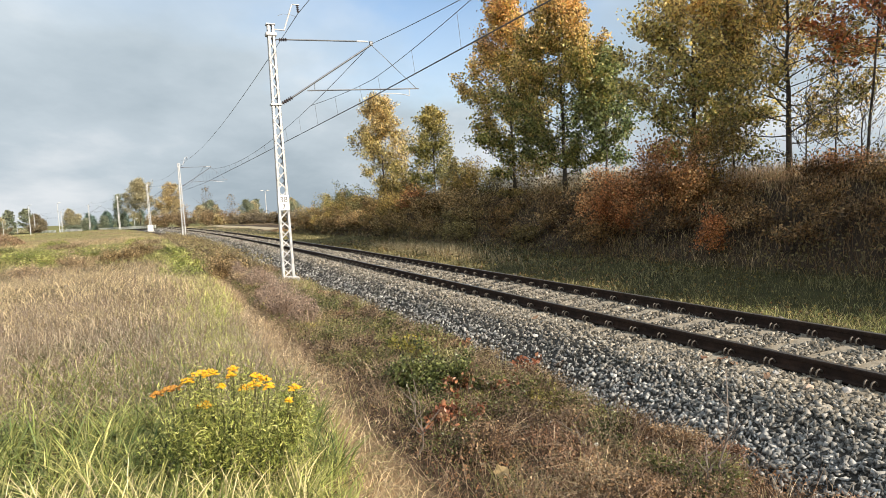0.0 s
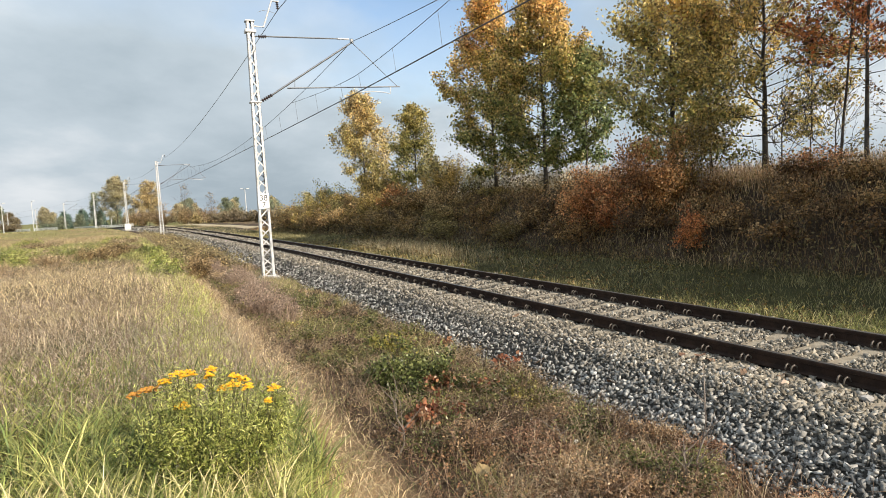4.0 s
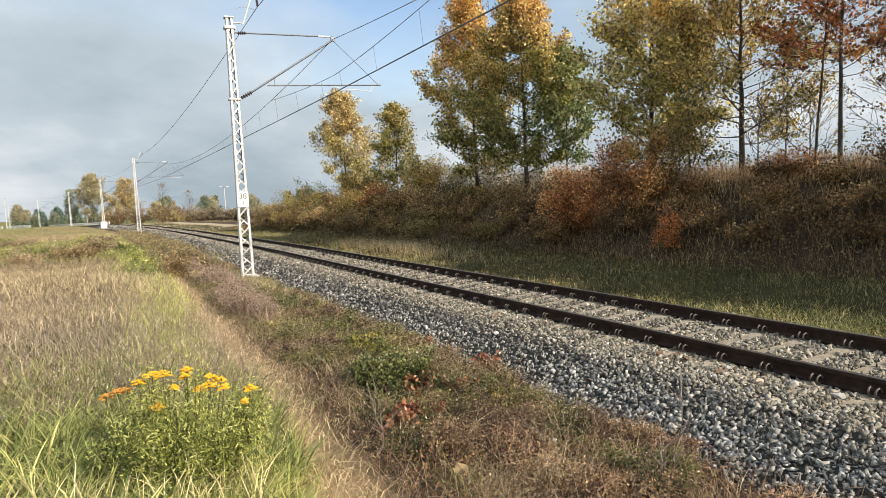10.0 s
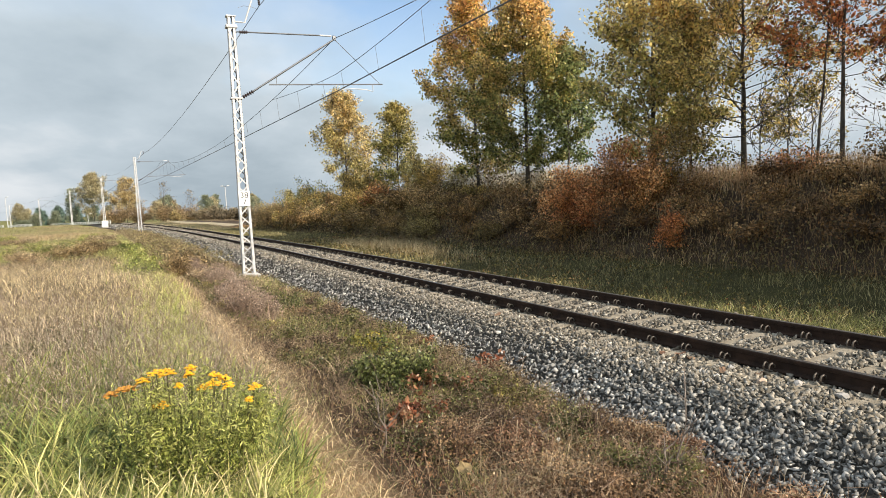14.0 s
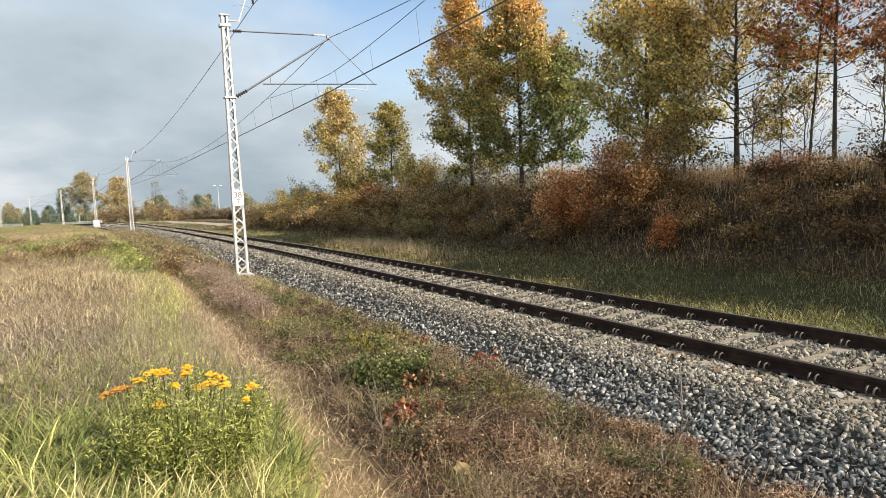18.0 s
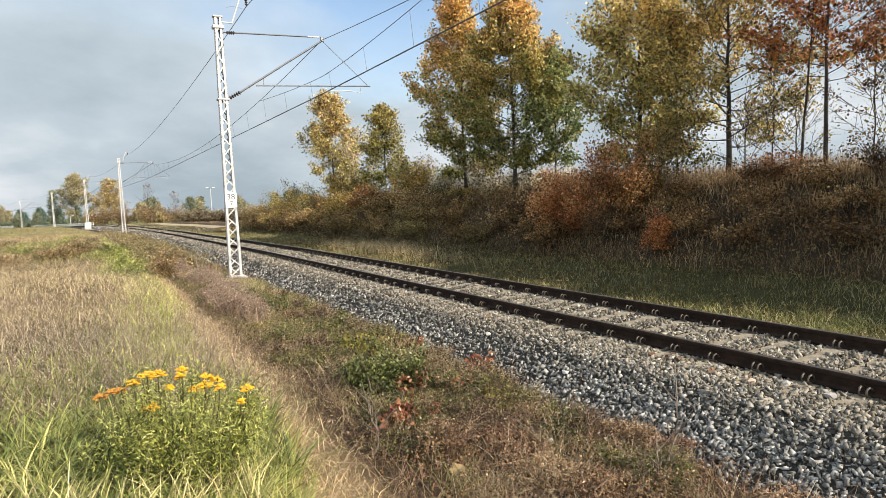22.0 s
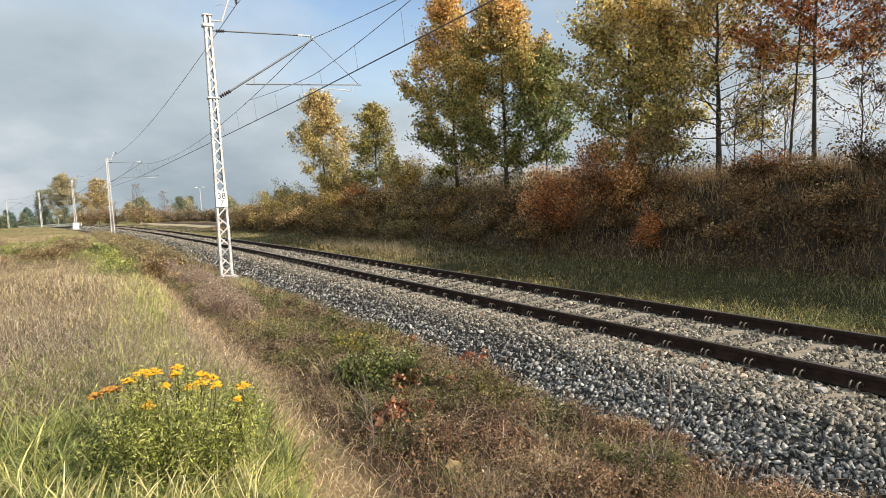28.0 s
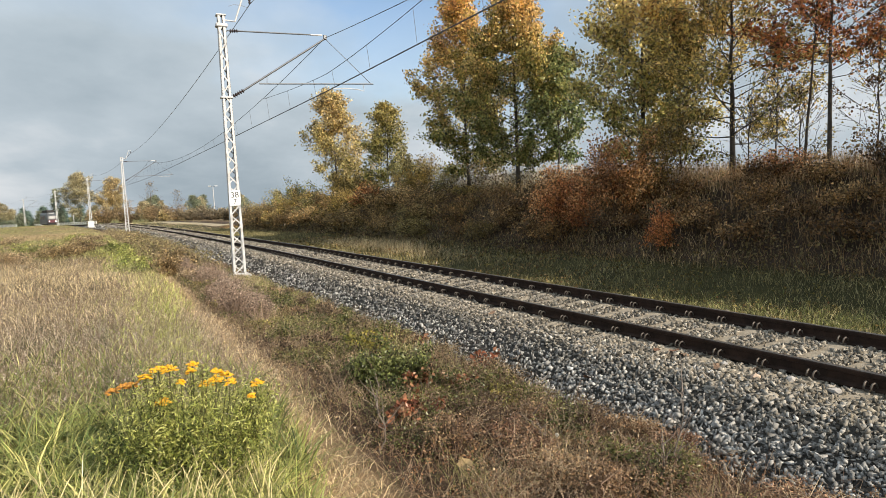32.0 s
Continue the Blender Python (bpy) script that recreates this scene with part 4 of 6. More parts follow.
BUSHES = [
    (15.6, 8.7, 3.1, 3.2, P_RED, 4200, "orange-red leaved shrub on the bank"),
    (13.4, 9.6, 3.9, 3.0, [(0.18, 0.10, 0.05), (0.40, 0.20, 0.09), (0.60, 0.38, 0.17), (0.78, 0.62, 0.38)], 4000, "rust-brown leaved shrub on the bank"),
    (14.4, 8.5, 2.4, 2.0, P_RED, 2400, "orange-red leaved shrub on the bank"),
    (9.95, 7.75, 1.75, 1.3, [(0.38, 0.15, 0.06), (0.58, 0.26, 0.10), (0.66, 0.38, 0.18)], 1400, "small bright orange shrub"),
    (12.8, 10.6, 3.4, 2.6, P_BUSHY, 2000, "shrub with pale and brown leaves"),
    (20.2, 9.4, 1.7, 2.6, P_MUD, 1300, "dull brown thicket on the bank"),
    (22.5, 10.4, 2.0, 2.6, P_MUD, 1300, "dull brown thicket on the bank"),
    (25.5, 9.6, 1.3, 3.0, P_DUN, 1300, "tawny thicket on the bank"),
    (27.5, 11.2, 1.5, 2.4, P_BUSHY, 1300, "golden-brown shrub on the bank"),
    (29.0, 9.2, 1.3, 3.0, P_DUN, 1300, "tawny thicket on the bank"),
    (32.5, 10.0, 2.0, 3.0, P_TAWNY, 1300, "tawny thicket on the bank"),
    (34.0, 12.0, 3.2, 2.8, [(0.2, 0.16, 0.05), (0.42, 0.28, 0.08), (0.5, 0.33, 0.12)], 1500, "yellow-brown shrub on the bank"),
    (36.5, 9.8, 1.9, 3.2, P_TAWNY, 1300, "tawny thicket on the bank"),
    (40.5, 10.2, 2.2, 3.0, P_RED, 900, "brown and red shrub on the bank"),
    (44.5, 10.0, 2.4, 3.6, P_BUSHY, 1400, "golden-brown shrub on the bank"),
    (48.5, 11.5, 3.3, 3.4, P_BUSHY, 1500, "golden-brown shrub on the bank"),
    (51.5, 9.4, 2.0, 3.6, P_OLIVINE, 1200, "tawny thicket on the bank"),
    (57.0, 10.0, 2.6, 4.0, P_BUSHY, 1400, "golden-brown shrub on the bank"),
    (61.0, 12.0, 3.8, 4.2, [(0.12, 0.14, 0.04), (0.26, 0.24, 0.07), (0.4, 0.32, 0.1)], 1700, "green and yellow shrub at the end of the bank"),
    (66.0, 9.6, 2.6, 4.2, P_TAWNY, 1300, "tawny thicket beside the track"),
    (70.0, 12.5, 3.9, 4.6, [(0.12, 0.13, 0.04), (0.28, 0.24, 0.07), (0.4, 0.3, 0.1)], 1600, "green and yellow shrub at the end of the bank"),
    (77.0, 12.0, 3.4, 4.6, P_BUSHY, 1400, "golden-brown shrub beside the track"),
    (85.0, 14.0, 3.2, 5.0, P_BUSHY, 1300, "golden-brown shrub beside the track"),
    (94.0, 18.0, 3.4, 6.0, P_BUSHY, 1200, "golden-brown shrub beside the track"),
    (47.0, 12.6, 3.7, 3.6, P_BUSHY, 2000, "golden-brown shrub on the crest of the bank"),
    (38.5, 12.6, 4.0, 3.2, P_OLIVINE, 2200, "olive-yellow shrub on the crest of the bank"),
    (35.6, 11.6, 3.3, 3.0, P_BUSHY, 2000, "golden-brown shrub on the crest of the bank"),
    (51.0, 13.2, 3.5, 4.0, P_OLIVINE, 2200, "olive-yellow shrub on the crest of the bank"),
    (32.8, 12.8, 2.3, 2.6, P_OLIVINE, 2000, "olive-yellow shrub on the crest of the bank"),
    (8.6, 11.6, 1.1, 1.9, P_RED, 650, "low russet oak scrub on the crest"),
    (4.9, 10.9, 1.8, 2.6, P_MUD, 1100, "dark scrub on the crest"),
    (6.8, 9.0, 1.0, 2.2, P_MUD, 700, "dark scrub on the bank"),
    (9.6, 8.6, 0.9, 2.4, P_MUD, 700, "dark scrub on the bank"),
    (3.2, 9.4, 1.2, 2.4, P_MUD, 800, "dark scrub on the bank"),
]
rr = random.Random(5)
for k in range(13):
    BUSHES.append((2.2 + 0.85 * k + rr.uniform(-0.4, 0.4), (8.6, 9.8, 10.7)[k % 3] + rr.uniform(-0.4, 0.4), rr.uniform(0.7, 1.15), rr.uniform(1.3, 2.2), (P_DUSK, P_DUN, P_DUSK)[k % 3], 800, "dark brown bramble scrub on the bank"))
for k in range(11, 60):
    BUSHES.append((1.5 + 66 * (k / 60) ** 1.05 + rr.uniform(-0.8, 0.8), (8.0, 10.6, 8.8, 9.8, 7.9)[k % 5] + rr.uniform(-0.3, 0.3), rr.uniform(0.9, 1.5) + (0.1 if 18 < k < 32 else 0.5 if k > 20 else -0.25 if k < 12 else 0), rr.uniform(1.8, 3.0) + (0.5 if k > 20 else 0), rr.choice([P_DUN, P_MUD, P_DUN] if k < 13 else [P_DUN, P_OLV, P_MUD, P_DUN] if k < 29 else [P_TAWNY, P_BUSHY, P_DUN, P_BUSHY, P_TAWNY]), 900 + 12 * k, ["brown bramble thicket on the bank", "tawny bramble thicket on the bank"][k % 2]))
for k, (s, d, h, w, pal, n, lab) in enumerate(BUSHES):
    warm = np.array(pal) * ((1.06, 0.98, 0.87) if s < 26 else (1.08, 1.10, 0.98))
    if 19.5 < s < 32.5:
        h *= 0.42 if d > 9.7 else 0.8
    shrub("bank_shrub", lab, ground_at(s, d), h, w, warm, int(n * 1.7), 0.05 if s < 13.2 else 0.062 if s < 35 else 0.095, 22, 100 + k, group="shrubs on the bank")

shrub("pale_stemmed_shrub", "tall shrub with pale bare stems below the trees", ground_at(12.5, 11.2), 3.4, 1.7, P_BUSHY, 900, 0.065, 16, 171, "shrub", group="shrubs on the bank", stem_col=(0.48, 0.43, 0.36))
shrub("pale_stemmed_shrub", "tall shrub with pale bare stems below the trees", ground_at(27.8, 12.6), 3.0, 3.0, P_BUSHY, 700, 0.08, 18, 172, "shrub", group="shrubs on the bank", stem_col=(0.55, 0.51, 0.44))
for k, (s, d, h) in enumerate([(24.6, 13.2, 3.2), (26.2, 13.4, 2.8), (30.0, 13.3, 3.0), (31.4, 13.1, 2.6)]):
    shrub("pale_stemmed_shrub", "tall shrub with pale bare stems below the trees", ground_at(s, d), h, 1.8, P_BUSHY, 240, 0.08, 14, 174 + k, "shrub", group="shrubs on the bank", stem_col=(0.58, 0.54, 0.46))
for k, (s, d, h) in enumerate([(9.5, 12.7, 3.6), (10.3, 12.4, 2.6), (6.3, 12.7, 4.2), (8.8, 12.9, 2.8)]):
    crown_tree("sapling", "thin sapling with sparse brown leaves on the crest", ground_at(s, d), h, 1.3, P_OAKY, by_height(0.2, 0.8), 480, 0.06, 0.15, 0.03, (0.02, 0.0), 14, (20, 60), seed=181 + k, spread=0.14, group="saplings on the crest")

# ---------------------------------------------------------------- low growth


def scatter(n, s0, s1, d0, d1, power=1.0, r=rng):
    """Places spread over a stretch; power above 1 crowds them at its near end."""
    return s0 + (s1 - s0) * r.random(n) ** power, r.uniform(d0, d1, n)


def grass_on(s, d, hgt, wid, lean, cols, levels=3, tip=1.15, droop=0.5):
    return blades(ground_at(s, d), hgt, wid, lean, cols, tip, levels, droop)


U = rng.uniform
# tall grass in the near field
def fan(n, r0, r1, a0, a1, p):
    """Places round the onlooker's feet, denser near by: distances r0 to r1, bearings a0 to a1 in degrees to the right of straight ahead."""
    q = (r0**p + (r1**p - r0**p) * rng.random(n)) ** (1 / p)
    b = np.radians(rng.uniform(a0, a1, n))
    x, y = q * np.sin(b), q * np.cos(b)
    s, d = to_line(x, y)
    return s, d, q


s, d, q = fan(52000, 2.4, 8.5, -52, 8, 0.8)
keep = (rng.random(len(s)) < np.clip((8.8 - q) / 3.0, 0.08, 1)) & (d < path_d(s) - 0.22 + 0.6 * (patch(s, d, 0.7, 8) - 0.5)) & (rng.random(len(s)) < np.clip(2.2 * patch(s, d, 0.42, 9) - 0.25, 0.12, 1))
s, d, q = s[keep], d[keep], q[keep]
n = len(s)
k = np.clip(0.90 * (0.5 * patch(s, d, 0.9, 10) + 0.5 * rng.random(n)), 0, 1)
stuff("tall_grass", [grass_on(s, d, U(0.16, 0.50, n) * (0.75 + 0.5 * patch(s, d, 1.2, 11)), U(0.006, 0.017, n), U(0.25, 1.3, n), tones([(0.028, 0.05, 0.016), (0.085, 0.13, 0.034), (0.23, 0.255, 0.075), (0.44, 0.41, 0.16), (0.60, 0.50, 0.28)], n, k), 4)], M_GRASS, "tall green and yellowing meadow grass", "grass")
s, d, q = fan(6500, 2.3, 4.6, -52, 4, 1.0)
keep = (d < path_d(s) - 0.4) & (patch(s, d, 0.5, 9) > 0.35)
s, d = s[keep], d[keep]
n = len(s)
stuff("pale_grass", [grass_on(s, d, U(0.25, 0.55, n), U(0.005, 0.011, n), U(0.15, 0.9, n), tones([(0.42, 0.40, 0.16), (0.58, 0.50, 0.27), (0.68, 0.58, 0.36)], n), 4)], M_GRASS, "pale straw blades among the meadow grass", "grass")

# greyish seed-headed weeds behind it
s, d, q = fan(70000, 6.0, 24, -54, 6, 0.7)
keep = (d < -6.1) & (rng.random(len(s)) < 0.4 + 0.6 * patch(s, d, 0.9, 12))
s, d, q = s[keep], d[keep], q[keep]
n = len(s)
far = np.clip((q - 9) / 8, 0, 1)
cool = tones([(0.20, 0.22, 0.09), (0.37, 0.32, 0.22), (0.43, 0.33, 0.245), (0.60, 0.51, 0.36)], n, 0.6 * patch(s, d, 1.4, 13) + 0.4 * rng.random(n))
warm = tones([(0.22, 0.22, 0.08), (0.50, 0.40, 0.23), (0.62, 0.50, 0.30), (0.72, 0.61, 0.40)], n, 0.5 * patch(s, d, 2.2, 14) + 0.5 * rng.random(n))
kk = np.clip(far + 0.8 * (patch(s, d, 2.5, 15) - 0.5), 0, 1)[:, None]
stuff("dry_weeds", [grass_on(s, d, U(0.13, 0.38, n) * (1 + 0.15 * far), U(0.004, 0.0075, n) * (1 + q / 18), U(0.35, 1.6, n), cool * (1 - kk) + warm * kk, 3)], M_GRASS, "dry grey-brown grasses and weeds in the field", "grass")
# fine seed stalks
m = rng.choice(n, 12000)
b = ground_at(s[m], d[m])
tipz = b + np.stack([rng.normal(0, 0.08, 12000), rng.normal(0, 0.08, 12000), U(0.22, 0.52, 12000)], -1)
head = leaves(np.repeat(tipz, 4, 0) - np.stack([rng.normal(0, 0.03, 48000), rng.normal(0, 0.03, 48000), U(0, 0.14, 48000)], -1), U(0.006, 0.014, 48000), tones([(0.20, 0.15, 0.13), (0.33, 0.26, 0.22), (0.42, 0.34, 0.28), (0.52, 0.45, 0.38)], 48000), long=1.8)
stuff("seed_stalks", [sticks(b, tipz, 0.0016, 0.0008, tones([BROWN, GREY], 12000)), head], M_STEM, "thin brown seed stalks above the grass", "grass")

# the same field and slope beside and behind the onlooker
n = 55000
q, b = 1.4 + 12 * rng.random(n) ** 0.8, rng.uniform(0, 2 * np.pi, n)
s, d = to_line(q * np.sin(b), q * np.cos(b))
ahead = (abs((b + np.pi) % (2 * np.pi) - np.pi + 0.3) < 0.75) & (q > 2.2)
keep = (d < -2.7) & ~ahead & (abs(d - path_d(s)) > 0.25)
s, d = s[keep], d[keep]
n = len(s)
green = tones([(0.06, 0.09, 0.03), (0.20, 0.23, 0.07), (0.42, 0.38, 0.16)], n, 0.5 * patch(s, d, 1.0, 41) + 0.5 * rng.random(n))
brown = tones([(0.07, 0.05, 0.03), (0.17, 0.115, 0.07), (0.30, 0.22, 0.14)], n, 0.5 * patch(s, d, 1.1, 42) + 0.5 * rng.random(n))
stuff("meadow_grass", [grass_on(s, d, U(0.10, 0.28, n), U(0.012, 0.024, n), U(0.2, 1.0, n), np.where((d > path_d(s))[:, None], brown, green), 2)], M_GRASS, "meadow grass and dead weeds round the path", "grass")

# the far field
s, d, q = fan(56000, 20, 75, -50, -8, 0.8)
keep = d < -6.3
s, d, q = s[keep], d[keep], q[keep]
n = len(s)
pz = -0.14 + 0.65 * patch(s, d, 9, 16) + 0.2 * patch(s, d, 3, 17) + 0.25 * rng.random(n) + np.where(q < 28, 0.32, -0.05)
stuff("field_growth", [grass_on(s, d, U(0.12, 0.36, n) * (0.7 + 0.9 * patch(s, d, 4, 18)), U(0.009, 0.017, n) * (q / 30), U(0.3, 1.3, n), tones([(0.18, 0.20, 0.07), (0.31, 0.30, 0.115), (0.40, 0.34, 0.16), (0.36, 0.27, 0.17), (0.48, 0.37, 0.20), (0.60, 0.48, 0.27)], n, pz), 2)], M_GRASS, "mixed green and straw growth across the field", "grass")
s, d, q = fan(26000, 75, 210, -46, -10, 0.8)
keep = (d < -5.5)
s, d, q = s[keep], d[keep], q[keep]
n = len(s)
stuff("far_growth", [grass_on(s, d, U(0.10, 0.30, n), U(0.025, 0.05, n) * q / 90, U(0.3, 1.2, n), tones([(0.17, 0.19, 0.07), (0.28, 0.27, 0.10), (0.34, 0.29, 0.13), (0.44, 0.35, 0.19)], n, 0.7 * patch(s, d, 14, 19) + 0.3 * rng.random(n)), 2)], M_GRASS, "distant rough grass", "grass")
# heap of cut brown stalks at the field's edge
n = 5200
q, b = np.sqrt(rng.random(n)), rng.random(n) * 2 * np.pi
s, d = 75 + 8.0 * q * np.cos(b), -22.6 + 3.2 * q * np.sin(b)
c = ground_at(s, d)
c[:, 2] += 1.7 * (1 - q * q) * (0.6 + 0.4 * patch(s, d, 2.0, 61)) * rng.random(n) ** 0.35
stuff("straw_heap", [blades(c, U(0.2, 0.5, n), U(0.03, 0.06, n), U(0.8, 1.8, n), tones([(0.12, 0.075, 0.045), (0.26, 0.17, 0.10), (0.40, 0.28, 0.17), (0.52, 0.40, 0.26)], n, 0.5 * patch(s, d, 2.2, 62) + 0.5 * rng.random(n)), 1.15, 2)], M_GRASS, "heap of brown cut stalks at the field's edge", "heap")

# rough growth beyond the track, far off
n = 9000
s, d = 66 + 130 * rng.random(n) ** 1.2, np.concatenate([rng.uniform(2.4, 8.7, n * 2 // 3), rng.uniform(9.9, 32, n - n * 2 // 3)])
stuff("far_verge_growth", [grass_on(s, d, U(0.10, 0.34, n), U(0.02, 0.04, n) * s / 90, U(0.3, 1.2, n), tones([(0.16, 0.16, 0.06), (0.30, 0.26, 0.13), (0.42, 0.33, 0.19), (0.52, 0.43, 0.27)], n, 0.6 * patch(s, d, 9, 39) + 0.4 * rng.random(n)), 2)], M_GRASS, "distant straw and olive growth beyond the track", "grass")

# grass strip along the trodden path, greener
n = 11000
s, d = scatter(n, 0, 45, -0.6, -0.1, 1.6)
d = path_d(s) + d - 0.55 * abs(rng.normal(0, 1, n)) + 0.6 * (patch(s, 0 * s, 1.3, 36) - 0.5)
stuff("path_edge_grass", [grass_on(s, d, U(0.12, 0.36, n), U(0.005, 0.010, n) * (1 + s / 18), U(0.3, 1.0, n), tones([(0.15, 0.20, 0.05), (0.34, 0.38, 0.10), (0.48, 0.47, 0.16), (0.55, 0.45, 0.25)], n, 0.55 * patch(s, d, 3, 20) + 0.45 * rng.random(n)), 3)], M_GRASS, "yellow-green grass along the trodden path", "grass")
# matted straw on the path
n = 24000
s, d = scatter(n, -3, 40, -6.15, -5.0, 1.7)
d = path_d(s) + rng.normal(0, 0.27, n) + 0.35 * (patch(s, 0 * s, 1.2, 35) - 0.5)
stuff("matted_straw", [grass_on(s, d, U(0.08, 0.24, n), U(0.004, 0.008, n) * (1 + s / 14), U(0.6, 1.7, n), tones([(0.22, 0.15, 0.09), (0.44, 0.32, 0.19), (0.60, 0.48, 0.29), (0.70, 0.58, 0.39)], n), 2, droop=0.52)], M_GRASS, "flattened straw-coloured grass on the path", "grass")

# dead weeds on the slope between path and ballast
n = 20000
s, d = scatter(n, -3.5, 30, 0, 1, 1.6)
low = path_d(s) + 0.25
d = low + (-2.5 - low) * d
hump = 0.35 + 1.0 * patch(s, d, 0.55, 21)
dry = tones([(0.06, 0.043, 0.024), (0.155, 0.112, 0.06), (0.29, 0.215, 0.115), (0.48, 0.375, 0.215)], n, 0.45 * patch(s, d, 0.7, 22) + 0.55 * rng.random(n))
lush = tones([(0.05, 0.06, 0.02), (0.13, 0.14, 0.05), (0.25, 0.24, 0.10), (0.42, 0.36, 0.20)], n, 0.45 * patch(s, d, 0.6, 51) + 0.55 * rng.random(n))
near = np.clip((2.0 - s) / 1.2, 0, 1)[:, None] * np.clip((d + 5.1) / 0.6, 0, 1)[:, None]
dry *= 1 + near * (np.array((1.16, 0.94, 0.88)) - 1)
kk = np.clip(3.2 * (patch(s, d, 1.3, 52) - 0.36 - 0.16 * near[:, 0]), 0, 1)[:, None]
stuff("dead_weeds", [grass_on(s, d, U(0.05, 0.21, n) * hump, U(0.004, 0.009, n) * (1 + s / 14), U(0.4, 1.7, n), dry * (1 - kk) + lush * kk, 3, droop=0.5)], M_GRASS, "brown and olive dead weeds on the slope", "grass")
# tufts of long dry grass
n = 190
ts, td = scatter(n, -2.5, 22, -5.2, -2.65, 1.35)
m = 85
s, d = np.repeat(ts, m) + rng.normal(0, 0.09, n * m), np.repeat(td, m) + rng.normal(0, 0.09, n * m)
hue = np.repeat(rng.random(n), m)
k = 0.55 * hue + 0.45 * rng.random(n * m)
stuff("dry_tufts", [grass_on(s, d, U(0.16, 0.46, n * m) * np.repeat(rng.uniform(0.6, 1.5, n), m), U(0.0028, 0.0055, n * m) * (1 + s / 16), U(0.3, 1.35, n * m), tones([(0.13, 0.14, 0.045), (0.28, 0.26, 0.10), (0.26, 0.18, 0.125), (0.44, 0.34, 0.22), (0.60, 0.48, 0.32)], n * m, k), 4, droop=0.5)], M_GRASS, "tufts of long dry grass on the slope", "grass")
# long arching stalks
n = 1700
s, d = scatter(n, -3.0, 24, -5.15, -2.7, 1.2)
stuff("arching_stalks", [grass_on(s, d, U(0.25, 0.62, n), U(0.004, 0.007, n) * (1 + s / 20), U(0.5, 1.5, n), tones([(0.24, 0.17, 0.12), (0.44, 0.34, 0.22), (0.64, 0.53, 0.37)], n), 5, droop=0.55)], M_GRASS, "long bleached stalks bending over the weeds", "dry stems")
n = 14000
s, d = scatter(n, 3.5, 19, -4.7, -2.7, 1.1)
keep = patch(s, d, 0.9, 37) > 0.36
s, d = s[keep], d[keep]
n = len(s)
stuff("olive_weeds", [grass_on(s, d, U(0.15, 0.5, n), U(0.004, 0.008, n) * (1 + s / 14), U(0.15, 0.9, n), tones([(0.10, 0.105, 0.04), (0.21, 0.205, 0.08), (0.33, 0.30, 0.13), (0.50, 0.43, 0.25)], n, 0.4 * patch(s, d, 1.2, 38) + 0.6 * rng.random(n)), 3)], M_GRASS, "olive feathery weeds beside the ballast", "weeds")
n = 6500
s, d = scatter(n, -3.5, 26, -5.8, -2.6, 1.5)
b = ground_at(s, d)
e = b + np.stack([rng.normal(0, 0.16, n), rng.normal(0, 0.16, n), U(0.08, 0.42, n)], -1)
f2 = rng.random(n)[:, None]
b2 = b * (1 - f2) + e * f2
e2 = b2 + np.stack([rng.normal(0, 0.10, n), rng.normal(0, 0.10, n), U(0.0, 0.14, n)], -1)
cs = tones([(0.10, 0.065, 0.05), (0.18, 0.12, 0.085), (0.27, 0.19, 0.13), (0.44, 0.34, 0.23)], n)
stuff("dead_stems", [sticks(b, e, 0.0026, 0.0012, cs), sticks(b2, e2, 0.0016, 0.0008, cs)], M_STEM, "tangle of thin dead stems", "dry stems")
n = 44000
s, d = scatter(n, -3.5, 28, -5.55, -2.5, 1.6)
c = ground_at(s, d) + np.stack([0 * s, 0 * s, 0.01 + (0.04 + 0.24 * patch(s, d, 0.55, 21)) * rng.random(n) ** 0.7], -1)
brown = tones([(0.07, 0.046, 0.027), (0.175, 0.118, 0.066), (0.29, 0.205, 0.115), (0.46, 0.35, 0.21)], n, 0.5 * patch(s, d, 0.6, 23) + 0.5 * rng.random(n))
olive = tones([(0.04, 0.055, 0.02), (0.10, 0.125, 0.04), (0.21, 0.22, 0.075), (0.40, 0.36, 0.13)], n, 0.5 * patch(s, d, 0.6, 53) + 0.5 * rng.random(n))
near = np.clip((2.0 - s) / 1.2, 0, 1)[:, None]
brown *= 1 + near * (np.array((1.18, 0.93, 0.86)) - 1)
kk = np.clip(3.5 * (patch(s, d, 1.1, 54) - 0.34 - 0.2 * near[:, 0]), 0, 1)[:, None]
stuff("leaf_litter", [leaves(c, U(0.010, 0.026, n) * (1 + s / 25), brown * (1 - kk) + olive * kk, flat=0.3)], M_LEAF, "small brown and green weed leaves", "leaves")
n = 6500
s, d = scatter(n, 22.5, 75, -6.4, -3.3, 1.3)
c = ground_at(s, d)
stuff("lineside_weeds", [grass_on(s, d, U(0.3, 0.9, n), U(0.008, 0.014, n) * (1 + s / 40), U(0.1, 0.6, n), tones([(0.10, 0.08, 0.05), (0.20, 0.155, 0.09), (0.30, 0.24, 0.14), (0.40, 0.33, 0.19)], n), 3), leaves(np.repeat(c, 2, 0) + np.stack([rng.normal(0, 0.12, 2 * n), rng.normal(0, 0.12, 2 * n), U(0.15, 0.85, 2 * n)], -1), U(0.03, 0.06, 2 * n), tones([(0.12, 0.09, 0.06), (0.22, 0.16, 0.09), (0.24, 0.22, 0.09), (0.42, 0.34, 0.15)], 2 * n))], M_GRASS, "tall brown weeds between path and track", "weeds")

